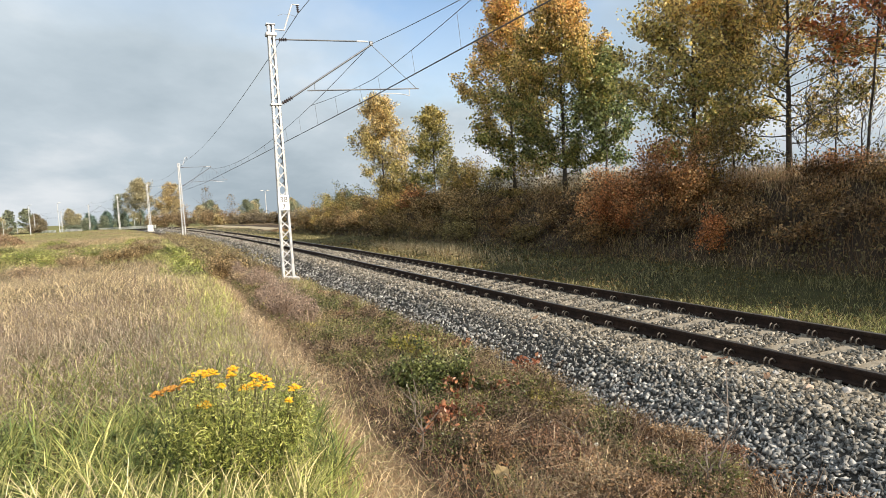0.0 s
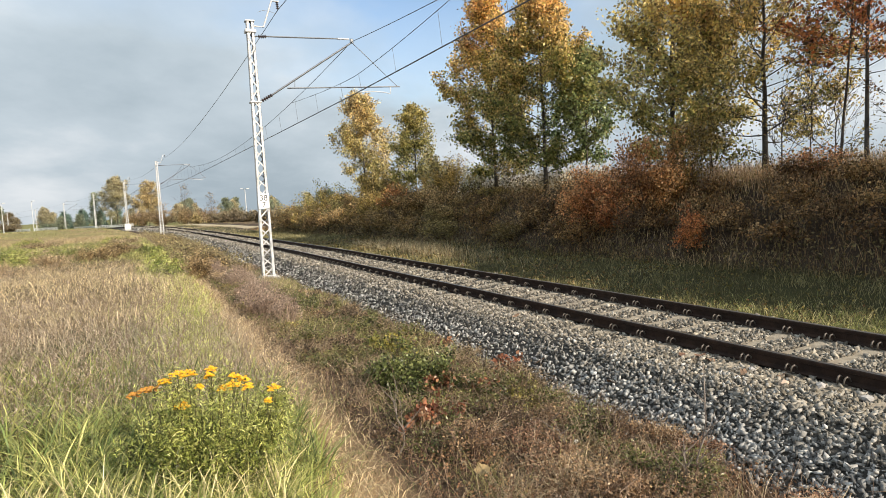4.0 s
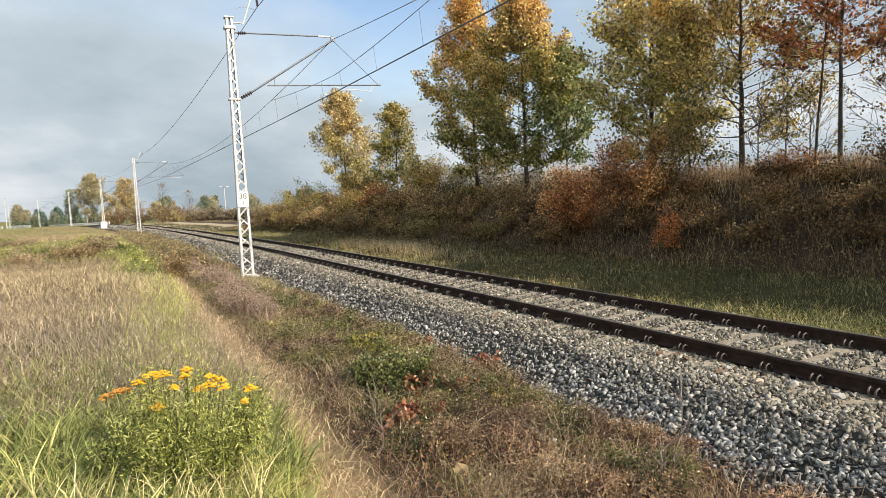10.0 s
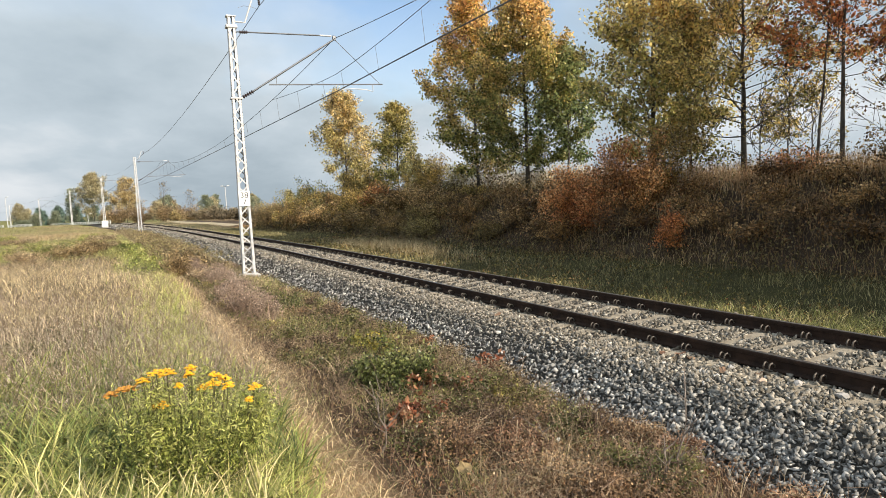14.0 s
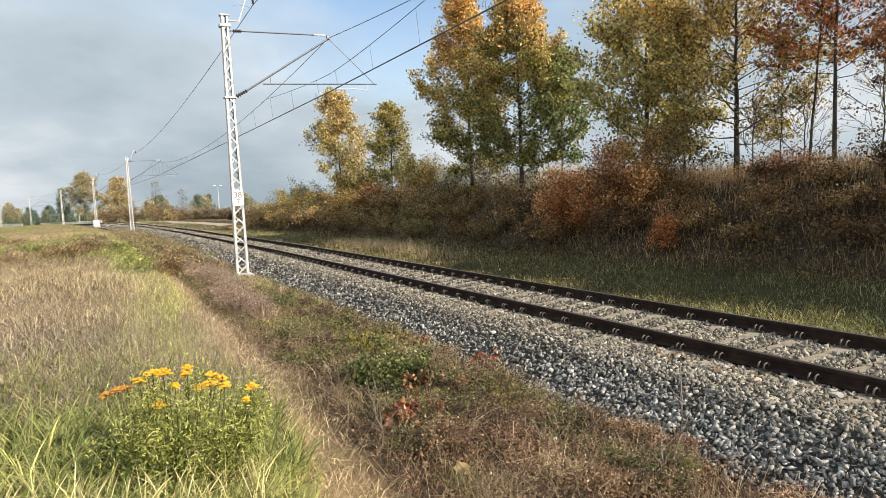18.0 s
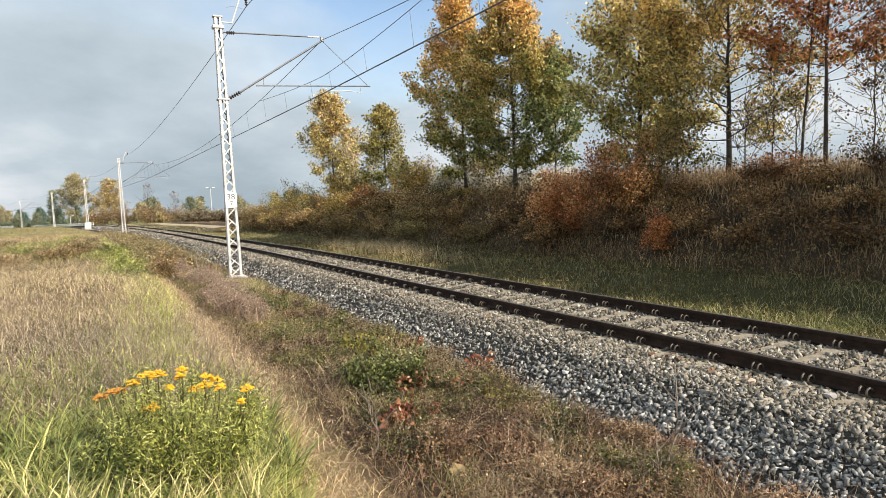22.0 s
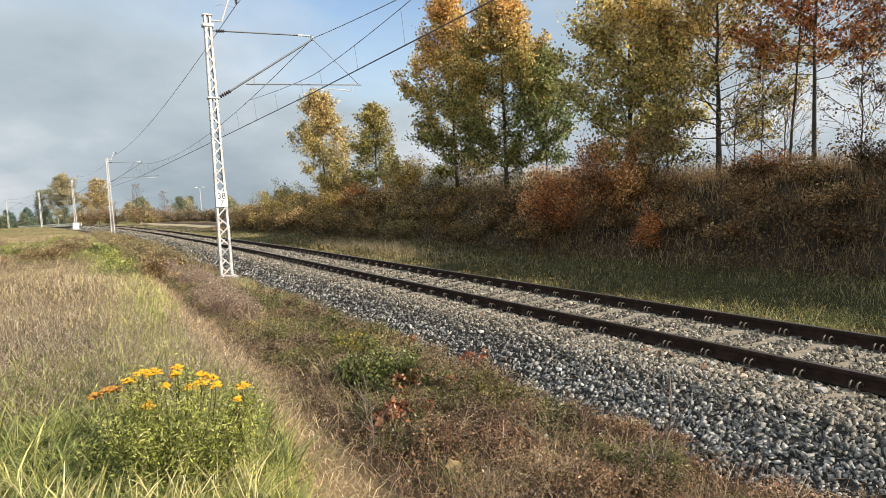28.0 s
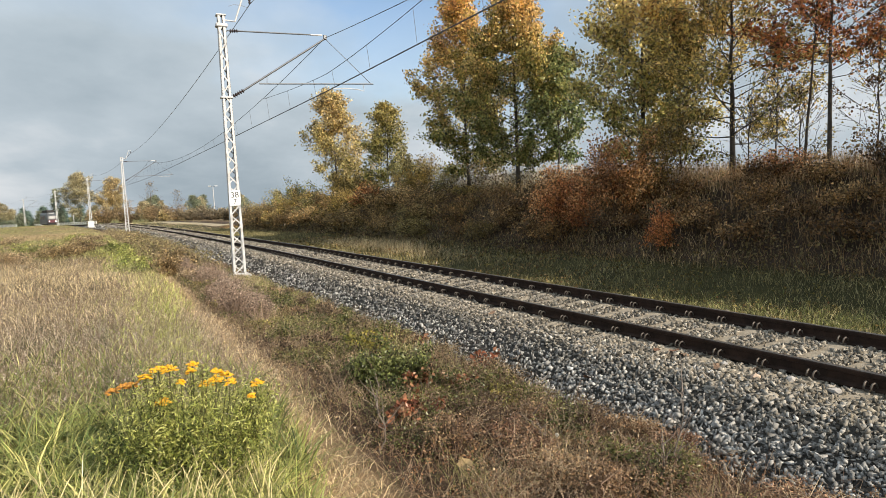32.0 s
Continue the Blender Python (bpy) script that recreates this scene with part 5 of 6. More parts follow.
# verge beyond the track
n = 44000
s, d = scatter(n, -4, 75, 2.2, 8.0, 1.35)
k = 0.55 * patch(s, d, 2.4, 24) + 0.45 * rng.random(n) + 0.18 * np.clip((4.2 - d) / 1.5, 0, 1)
stuff("verge_grass", [grass_on(s, d, U(0.08, 0.30, n) * (0.6 + 0.8 * patch(s, d, 1.1, 43)), U(0.006, 0.011, n) * (1 + s / 30), U(0.2, 1.0, n), tones([(0.065, 0.058, 0.027), (0.15, 0.13, 0.055), (0.27, 0.235, 0.105), (0.46, 0.40, 0.21)], n, k), 2)], M_GRASS, "dull green verge grass beside the track", "grass")
n = 9000
s, d = scatter(n, -4, 60, 1.4, 2.4, 1.4)
stuff("trackside_grass", [blades(stone_spots(s, d), U(0.06, 0.21, n), U(0.005, 0.010, n) * (1 + s / 30), U(0.2, 1.0, n), tones([(0.06, 0.065, 0.028), (0.14, 0.135, 0.055), (0.25, 0.23, 0.095), (0.38, 0.33, 0.16)], n, 0.5 * patch(s, d, 1.5, 34) + 0.5 * rng.random(n)), 1.15, 2)], M_GRASS, "dull grass creeping up to the rail", "grass")
n = 12000
s, d = rng.normal(0.6, 2.2, n), rng.normal(2.9, 0.7, n).clip(1.8, 5)
keep = patch(s, d, 0.5, 33) > 0.42
s, d = s[keep], d[keep]
n = len(s)
stuff("green_tufts", [grass_on(s, d, U(0.10, 0.30, n), U(0.006, 0.014, n), U(0.3, 1.3, n), tones([(0.08, 0.10, 0.035), (0.18, 0.20, 0.06), (0.32, 0.31, 0.11), (0.44, 0.39, 0.20)], n), 3)], M_GRASS, "bright yellow-green tufts beside the rail", "grass")
n = 3400
s, d = rng.normal(25.5, 4.2, n), rng.normal(4.7, 0.5, n)
stuff("pale_tussocks", [grass_on(s, d, U(0.2, 0.75, n), U(0.008, 0.014, n), U(0.15, 0.8, n), tones([TAN, STRAW, (0.60, 0.52, 0.32)], n), 3)], M_GRASS, "pale straw tussocks on the verge", "grass")
n = 9000
s, d = scatter(n, -2, 40, 2.3, 7.6, 1.4)
keep = patch(s, d, 0.9, 44) > 0.35
s, d = s[keep], d[keep]
n = len(s)
c = ground_at(s, d) + np.stack([0 * s, 0 * s, U(0.03, 0.26, n)], -1)
stuff("verge_leaves", [leaves(c, U(0.02, 0.045, n) * (1 + s / 25), tones([(0.06, 0.048, 0.02), (0.13, 0.11, 0.036), (0.24, 0.19, 0.06), (0.17, 0.09, 0.04), (0.40, 0.31, 0.13)], n, 0.5 * patch(s, d, 1.3, 45) + 0.5 * rng.random(n)))], M_LEAF, "small olive and brown weed leaves on the verge", "leaves")
# dead growth on the bank, paler upwards; sunlit highlights painted as the last tone
n = 32000
s, d = scatter(n, -6, 80, 7.0, 13.5, 1.25)
k = 0.6 * patch(s, d, 2.6, 25) + 0.4 * rng.random(n) + 0.22 * np.clip((d - 10) / 2, 0, 1)
stuff("bank_growth", [grass_on(s, d, U(0.25, 0.85, n) * (0.6 + 0.6 * patch(s, d, 1.8, 26)) * np.where((d < 9.3) & (s > 16), 0.55, 1.0), U(0.007, 0.013, n) * (1 + s / 35), U(0.15, 0.9, n), tones([(0.07, 0.040, 0.019), (0.185, 0.108, 0.050), (0.31, 0.195, 0.088), (0.50, 0.35, 0.17), (0.76, 0.60, 0.36)], n, k + 0.16 * (s < 14)), 2)], M_GRASS, "dark brown dead grass and weeds on the bank", "grass")
n = 24000
s, d = scatter(n, -2, 70, 6.4, 12.6, 1.6)
c = ground_at(s, d) + np.stack([0 * s, 0 * s, U(0.1, 0.9, n)], -1)
stuff("bank_leaves", [leaves(c, U(0.03, 0.06, n) * (1 + s / 40), tones([(0.05, 0.03, 0.018), (0.10, 0.065, 0.03), (0.16, 0.12, 0.045), (0.25, 0.20, 0.085), (0.30, 0.11, 0.045)], n, 0.7 * patch(s, d, 2.0, 27) + 0.3 * rng.random(n)))], M_LEAF, "brown and olive bramble leaves on the bank", "leaves")
# upright tawny grass on the upper bank
n = 15000
s, d = scatter(n, -3, 17, 9.3, 12.6, 1.0)
keep = patch(s, d, 1.0, 55) + 0.25 * (d - 10.5) > 0.38
s, d = s[keep], d[keep]
n = len(s)
stuff("bank_grass", [grass_on(s, d, U(0.35, 0.95, n), U(0.006, 0.011, n), U(0.05, 0.45, n), tones([(0.17, 0.095, 0.045), (0.33, 0.20, 0.10), (0.50, 0.33, 0.18), (0.66, 0.50, 0.31)], n, 0.4 * patch(s, d, 1.1, 56) + 0.6 * rng.random(n)), 3)], M_GRASS, "tall tawny dead grass on the upper bank", "grass")
n = 2600
s, d = scatter(n, 21.5, 33, 12.5, 15.5)
stuff("pale_reeds", [grass_on(s, d, U(0.8, 1.5, n), U(0.010, 0.018, n), U(0.02, 0.3, n), tones([(0.46, 0.38, 0.26), (0.62, 0.55, 0.42), (0.72, 0.66, 0.54)], n), 3)], M_GRASS, "tall pale dead stalks behind the crest of the bank", "dry stems")
n = 9000
s, d = scatter(n, -2, 70, 12.6, 20, 1.2)
stuff("crest_grass", [grass_on(s, d, U(0.4, 1.0, n) * (1 + 0.7 * ((s > 19) & (s < 36))), U(0.010, 0.016, n) * (1 + s / 35), U(0.1, 0.6, n), tones([TAN, STRAW, (0.56, 0.47, 0.32), (0.66, 0.58, 0.42)], n), 3)], M_GRASS, "pale dry grass along the crest of the bank", "grass")

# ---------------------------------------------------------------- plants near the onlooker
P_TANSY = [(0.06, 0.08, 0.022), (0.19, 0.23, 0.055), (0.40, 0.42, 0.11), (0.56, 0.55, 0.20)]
M_FLOWER = material("yellow_flower", (0.82, 0.45, 0.012), 0.6, var=0.18, scale=60, alt=(0.55, 0.25, 0.02), alt_scale=45, alt_amount=0.6)
tb = ground_xy(-1.61, 4.42)
tansy = thing("flowering_plant", "bushy green plant with yellow flower clusters in the grass", "plant", Matrix.Translation(Vector([float(c) for c in tb])))
r = np.random.default_rng(41)
n = 46
rad, ang = 0.56 * np.sqrt(r.random(n)), r.random(n) * 2 * np.pi
p0 = np.stack([np.cos(ang) * rad * 0.45 + 0.03, np.sin(ang) * rad * 0.45, np.full(n, -0.03)], -1)
p1 = np.stack([np.cos(ang) * rad + 0.09, np.sin(ang) * rad, (0.88 - 0.30 * (rad / 0.56) ** 2) * r.uniform(0.78, 1.0, n)], -1)
v, f, tt = sticks(p0, p1, 0.004, 0.002, tones([(0.07, 0.06, 0.03), (0.14, 0.11, 0.05)], n, None, r))
part("stem_tangle", mesh_np("stem_tangle", v, f, M_STEM, tt), None, tansy)
n2 = 20000
i = r.integers(0, n, n2)
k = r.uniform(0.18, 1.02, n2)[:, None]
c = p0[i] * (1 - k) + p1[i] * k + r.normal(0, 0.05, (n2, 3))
# yellow-green tops; shade low in the plant is put into the leaf tones
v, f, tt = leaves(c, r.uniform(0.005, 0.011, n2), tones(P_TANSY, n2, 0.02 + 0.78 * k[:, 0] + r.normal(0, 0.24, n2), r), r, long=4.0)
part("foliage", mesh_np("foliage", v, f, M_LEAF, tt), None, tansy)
BLOOMS = [(-0.07, -0.13, 0.69, 0.050), (-0.01, -0.11, 0.685, 0.045), (-0.15, -0.15, 0.645, 0.036), (0.09, 0.05, 0.66, 0.030), (0.08, 0.03, 0.62, 0.028), (0.20, -0.05, 0.555, 0.042), (0.26, -0.04, 0.575, 0.042), (0.23, 0.10, 0.59, 0.034), (0.30, 0.09, 0.57, 0.036), (0.345, 0.0, 0.54, 0.032), (0.055, -0.10, 0.585, 0.022), (0.515, 0.03, 0.51, 0.036), (-0.055, -0.15, 0.48, 0.044), (0.49, -0.05, 0.44, 0.020)]
WITHERED = [(-0.25, -0.10, 0.59, 0.034), (-0.31, -0.10, 0.58, 0.034), (-0.39, -0.10, 0.555, 0.034)]
M_WITHERED = material("withered_flower", (0.52, 0.24, 0.03), 0.7, var=0.25, scale=60, alt=(0.30, 0.14, 0.04), alt_scale=45, alt_amount=0.7)
for x, y, z, size in BLOOMS + WITHERED:
    z += 0.184
    g = Geo()
    for j in range(22):
        a, q = j * 2.4, size * math.sqrt(j / 22) * 1.1
        cx, cy, cz = x + q * math.cos(a), y + q * math.sin(a), z + random.uniform(-0.016, 0.012) - 0.4 * q
        rr_ = random.uniform(0.010, 0.017)
        ring = [(cx + rr_ * math.cos(b * math.pi / 4) * random.uniform(0.8, 1.25), cy + rr_ * math.sin(b * math.pi / 4) * random.uniform(0.8, 1.25), cz) for b in range(8)]
        g.add(ring + [(cx, cy, cz + 0.009), (cx, cy, cz - 0.006)], [(b, (b + 1) % 8, 8) for b in range(8)] + [((b + 1) % 8, b, 9) for b in range(8)])
    brown = (x, y) in [q[:2] for q in WITHERED]
    fl = part("bloom", g, M_WITHERED if brown else M_FLOWER, tansy, "withered orange-brown flower cluster" if brown else "yellow flower cluster")
    part("flower_stalk", Geo().tube([(x * 0.8, y * 0.8, z - 0.42), (x * 0.97, y * 0.97, z - 0.12), (x, y, z - 0.01)], [0.005, 0.0035, 0.003], 5), material("flower_stalk", (0.09, 0.085, 0.03), 0.7) if "flower_stalk" not in bpy.data.materials else bpy.data.materials["flower_stalk"], fl)


def near_shrub(name, s, d, h, w, pal, n, leaf, stems, seed, label, category="plant"):
    return shrub(name, label, ground_at(s, d), h, w, pal, n, leaf, stems, seed, category)


# olive green; the bush's lit top and shaded hollows are in these tones
P_BUSH = [(0.03, 0.042, 0.016), (0.075, 0.095, 0.032), (0.155, 0.18, 0.06), (0.31, 0.32, 0.125)]
near_shrub("green_bush", 3.3, -4.45, 0.74, 1.25, P_BUSH, 9500, 0.027, 34, 201, "dense green low bush among the dead weeds", "bush")
near_shrub("green_bush", 5.4, -3.85, 0.55, 1.2, [(0.06, 0.08, 0.025), (0.13, 0.15, 0.04), (0.24, 0.23, 0.06), (0.42, 0.34, 0.07)], 2300, 0.030, 24, 202, "yellow-green low bush among the dead weeds", "bush")
near_shrub("green_bush", 7.6, -3.5, 0.42, 1.5, [(0.06, 0.07, 0.025), (0.13, 0.13, 0.04), (0.22, 0.19, 0.07)], 2000, 0.030, 22, 203, "olive low bush beside the ballast", "bush")
near_shrub("green_bush", 4.9, -4.9, 0.34, 1.0, [(0.07, 0.08, 0.03), (0.15, 0.15, 0.05), (0.23, 0.20, 0.09)], 1500, 0.026, 20, 204, "olive low bush beside the path", "bush")
P_SEED = [(0.20, 0.065, 0.035), (0.34, 0.13, 0.07), (0.36, 0.20, 0.11), (0.42, 0.30, 0.18)]
for k, (s, d, h, n) in enumerate([(3.69, -2.75, 0.42, 110), (2.84, -4.2, 0.40, 120), (1.75, -4.93, 0.40, 110), (2.3, -4.45, 0.34, 70), (5.8, -2.9, 0.30, 50), (2.9, -3.75, 0.32, 60)]):
    near_shrub("oak_seedling", s, d, h + 0.14, 0.5, P_SEED, int(1.7 * n), 0.045, 6, 210 + k, "oak seedling with withered brown leaves")
near_shrub("yellow_seedling", 2.3, -3.55, 0.25, 0.35, [(0.35, 0.28, 0.06), (0.5, 0.4, 0.1)], 60, 0.04, 6, 220, "seedling with yellow leaves")
# bare twiggy saplings
M_TWIG = material("twig_bark", (0.19, 0.155, 0.13), 0.8, var=0.2, scale=20)
for k, (s, d, h, lab) in enumerate([(-0.2, -3.2, 0.95, "bare forked twig sapling at the ballast's foot"), (0.55, -4.0, 0.55, "thin bare dark twig in the dead weeds"), (1.35, -5.45, 0.7, "thin bare dark twig beside the path"), (-0.5, -3.6, 0.6, "thin bare dark twig in the dead weeds")]):
    rr = random.Random(300 + k)
    t = thing("bare_sapling", lab, "sapling", Matrix.Translation(Vector([float(c) for c in ground_at(s, d)])))
    ax = [Vector((0, 0, -0.05))]
    for j in range(5):
        ax.append(ax[-1] + Vector((rr.uniform(-0.09, 0.09), rr.uniform(-0.06, 0.06), h / 5)))
    part("stem", Geo().tube(ax, [0.011, 0.0095, 0.008, 0.0065, 0.0045, 0.002], 5), M_TWIG, t)
    for j in range(11):
        b = ax[1 + j % 4].lerp(ax[2 + j % 4], rr.random())
        e = b + Vector((rr.uniform(-1, 1), rr.uniform(-1, 1), rr.uniform(0.5, 1.3))).normalized() * h * rr.uniform(0.2, 0.42)
        part("twig", Geo().tube([b, b.lerp(e, 0.5) + Vector((0, 0, -0.012)), e], [0.006, 0.0042, 0.0018], 4), M_TWIG, t)
# a large withered leaf, leaves and odd stones on the ballast
r = np.random.default_rng(55)


def fallen_leaf(s, d, up, size, col, seed, on_bed):
    rr = random.Random(seed)
    g = Geo()
    ring = []
    for b in range(16):
        a = b * math.pi / 8
        q = size * (0.82 + 0.13 * math.cos(5 * a) + rr.uniform(-0.1, 0.1))
        ring.append((q * math.cos(a) * 1.25, q * math.sin(a) * 0.85, 0.25 * q * rr.uniform(-0.3, 1) + 0.2 * size * math.cos(a) ** 2))
    g.add(ring + [(0, 0, 0.1 * size), (0, 0, 0.07 * size)], [(b, (b + 1) % 16, 16) for b in range(16)] + [((b + 1) % 16, b, 17) for b in range(16)])
    p = stone_spots(np.array([s]), np.array([d]))[0] if on_bed else ground_at(s, d)
    me = g.mesh("fallen_leaf", material("withered_leaf", col, 0.7, var=0.25, scale=30, leafy=0.25))
    solid("fallen_leaf", me, "withered brown leaf lying " + ("on the ballast" if on_bed else "on the dead weeds"), "leaf", m=Matrix.Translation((float(p[0]), float(p[1]), float(p[2]) + up)) @ pose(0, 0, 0, rr.uniform(-25, 25), rr.uniform(-25, 25), rr.uniform(0, 360)))


fallen_leaf(0.3, -5.1, 0.27, 0.085, (0.40, 0.29, 0.14), 1, False)
for k in range(9):
    fallen_leaf(*[(1.65, -1.25), (1.75, -1.05), (1.5, -1.15), (1.9, -1.2), (0.9, -1.3), (3.7, -2.2), (0.6, -1.05), (2.2, -2.15), (5.6, -1.4)][k], 0.04, 0.055 + 0.01 * (k % 3), (0.24, 0.13, 0.08) if k % 2 else (0.30, 0.19, 0.12), 10 + k, True)
rr = random.Random(77)
for k, (s, d, size, col) in enumerate([(0.4, -1.3, 0.062, (0.50, 0.38, 0.29)), (0.15, -1.05, 0.06, (0.40, 0.38, 0.36)), (0.95, -1.1, 0.055, (0.42, 0.40, 0.38)), (2.6, -2.1, 0.05, (0.62, 0.62, 0.60)), (-0.35, -1.1, 0.06, (0.40, 0.38, 0.36)), (4.8, -1.9, 0.05, (0.6, 0.58, 0.55))]):
    v = [Vector(q) * size * rr.uniform(0.8, 1.15) for q in ICO.tolist()]
    v = [(q.x * 1.1, q.y * 0.9, q.z * 0.7) for q in v]
    p = stone_spots(np.array([s]), np.array([d]))[0]
    solid("loose_stone", Geo().add(v, [tuple(q) for q in ICF.tolist()]).mesh("loose_stone", material("loose_stone", col, 0.85, var=0.15, scale=20)), "larger pale stone lying on the ballast", "stone", m=Matrix.Translation((float(p[0]), float(p[1]), float(p[2]) + 0.035)) @ pose(0, 0, 0, 0, 0, 40 * k))
# a white seed head on a thin stalk
hb = ground_at(0.35, -4.15)
puff = thing("seed_head", "round white seed head on a thin stalk in the weeds", "plant", Matrix.Translation(Vector([float(c) for c in hb])))
pr = np.random.default_rng(88)
c = pr.normal(size=(160, 3))
c = c / np.linalg.norm(c, axis=1)[:, None] * 0.017 * pr.uniform(0.75, 1.0, (160, 1)) + np.array([0.02, 0.0, 0.42])
v, f, tt = leaves(c, 0.006, tones([(0.60, 0.57, 0.50), (0.78, 0.76, 0.70)], 160, None, pr), pr)
part("seed_ball", mesh_np("seed_ball", v, f, M_LEAF, tt), None, puff)
part("stalk", Geo().tube([(0, 0, -0.03), (0.005, 0, 0.2), (0.02, 0, 0.41)], 0.0022, 5), M_TWIG, puff)
# weed clumps giving the slope its lumps
pals = [[(0.07, 0.05, 0.035), (0.17, 0.12, 0.075), (0.32, 0.24, 0.14)], [(0.10, 0.068, 0.044), (0.25, 0.18, 0.115), (0.45, 0.345, 0.225)], [(0.05, 0.065, 0.022), (0.14, 0.15, 0.05), (0.32, 0.30, 0.12)], [(0.12, 0.07, 0.042), (0.28, 0.175, 0.10), (0.50, 0.36, 0.205)], [(0.09, 0.10, 0.03), (0.24, 0.22, 0.07), (0.46, 0.38, 0.11)], [(0.12, 0.06, 0.04), (0.30, 0.165, 0.105), (0.52, 0.34, 0.22)]]
names = ["dark brown weed clump on the slope", "purple-brown dead weed clump on the slope", "olive weed clump on the slope", "russet dead weed clump on the slope", "yellow-green weed clump on the slope", "reddish dead weed clump on the slope"]
rr = random.Random(91)
for k in range(150):
    s = -1.8 + 21.5 * (k / 150) ** 1.3 + rr.uniform(-0.25, 0.25)
    d = rr.uniform(-5.15, -2.7) if s < 14.5 else rr.uniform(-5.3, -4.5)
    if abs(s - 3.1) < 0.6 and abs(d + 4.6) < 0.6:
        d = -3.2 + 0.4 * (d + 4.6)
    j = rr.choice([0, 1, 3, 3, 3, 5, 5, 2] if s < 1.6 else [0, 0, 0, 1, 2, 2, 2, 2, 3, 4])
    shrub("weed_clump", names[j], ground_at(s, d), rr.uniform(0.22, 0.52), rr.uniform(0.45, 0.95), pals[j], 1300, 0.0165 * (1 + s / 20), 34, 400 + k, "weeds", group="weed clumps on the slope", stem_col=rr.choice([(0.12, 0.08, 0.06), (0.28, 0.2, 0.14), (0.38, 0.3, 0.2)]))
for k in range(16):
    s, d = 8.5 + 0.8 * k + rr.uniform(-0.4, 0.4), rr.uniform(-5.3, -4.3)
    shrub("plumed_weed", "tall dead weed with feathery purple-brown plumes", ground_at(s, d), rr.uniform(0.6, 0.95), rr.uniform(0.6, 1.0), [(0.20, 0.14, 0.11), (0.36, 0.27, 0.21), (0.56, 0.45, 0.36)], 900, 0.022, 46, 1400 + k, "weeds", group="plumed weeds beside the path", stem_col=(0.34, 0.25, 0.19))
for k in range(20):
    s = 22 + 2.2 * k + rr.uniform(-0.8, 0.8)
    d = rr.uniform(-6.2, -3.9)
    shrub("tall_weed", "tall brown weed with withered yellow-brown leaves", ground_at(s, d), rr.uniform(0.6, 1.1), rr.uniform(0.9, 1.5), [(0.10, 0.08, 0.045), (0.21, 0.15, 0.08), (0.38, 0.28, 0.13), (0.48, 0.39, 0.21)], 420, 0.055, 20, 500 + k, "weeds", group="tall weeds beside the track")
P_DOCK = [(0.10, 0.07, 0.035), (0.24, 0.165, 0.08), (0.40, 0.29, 0.14), (0.64, 0.54, 0.33)]
P_LUSH = [(0.09, 0.12, 0.03), (0.22, 0.26, 0.06), (0.38, 0.40, 0.11), (0.54, 0.50, 0.19)]
P_PALE = [(0.22, 0.15, 0.09), (0.40, 0.29, 0.17), (0.56, 0.43, 0.26), (0.68, 0.56, 0.37)]
PATCHES = [(27.0, -11.6, 0.55, 3.2, P_LUSH, "green weed patch in the field"), (31.5, -13.2, 0.60, 3.4, P_LUSH, "green weed patch in the field"), (35.0, -11.0, 0.50, 3.0, P_LUSH, "green weed patch in the field"),
           (19.6, -6.75, 0.42, 1.5, P_LUSH, "bright green weed patch beside the path"), (22.2, -6.8, 0.45, 1.6, P_LUSH, "bright green weed patch beside the path"), (25.5, -6.7, 0.45, 1.6, P_LUSH, "bright green weed patch beside the path"), (30.0, -6.9, 0.50, 2.0, P_LUSH, "bright green weed patch beside the path"),
           (23.0, -10.3, 0.62, 1.7, P_PALE, "pale feathery dead weeds in the field"), (25.4, -9.0, 0.60, 1.9, P_DOCK, "brown dock weeds in the field"), (28.4, -8.6, 0.60, 2.2, P_DOCK, "brown dock weeds in the field"), (20.2, -11.4, 0.5, 1.5, P_PALE, "pale feathery dead weeds in the field"),
           (19.0, -5.7, 0.72, 1.0, P_DOCK, "tall brown dock weeds with a few pale leaves"), (20.6, -5.5, 0.80, 1.1, P_DOCK, "tall brown dock weeds with a few pale leaves"), (22.4, -5.3, 0.85, 1.2, P_DOCK, "tall brown dock weeds with a few pale leaves"), (24.6, -5.1, 0.85, 1.3, P_DOCK, "tall brown dock weeds with a few pale leaves"), (27.4, -4.9, 0.85, 1.4, P_DOCK, "tall brown dock weeds with a few pale leaves"),
           (17.0, -5.1, 0.60, 0.9, P_PALE, "pale feathery dead weeds beside the path"), (16.2, -4.6, 0.55, 0.8, P_PALE, "pale feathery dead weeds beside the path"), (18.3, -4.5, 0.55, 0.9, P_PALE, "pale feathery dead weeds beside the path")]
for k, (s, d, h, w, pal, lab) in enumerate(PATCHES):
    shrub("field_weed", lab, ground_at(s, d), h, w, pal, int(1500 + 900 * w), 0.03 if pal is P_PALE else 0.042, 30, 650 + k, "weeds", group="weeds in the field", stem_col=(0.30, 0.21, 0.13))
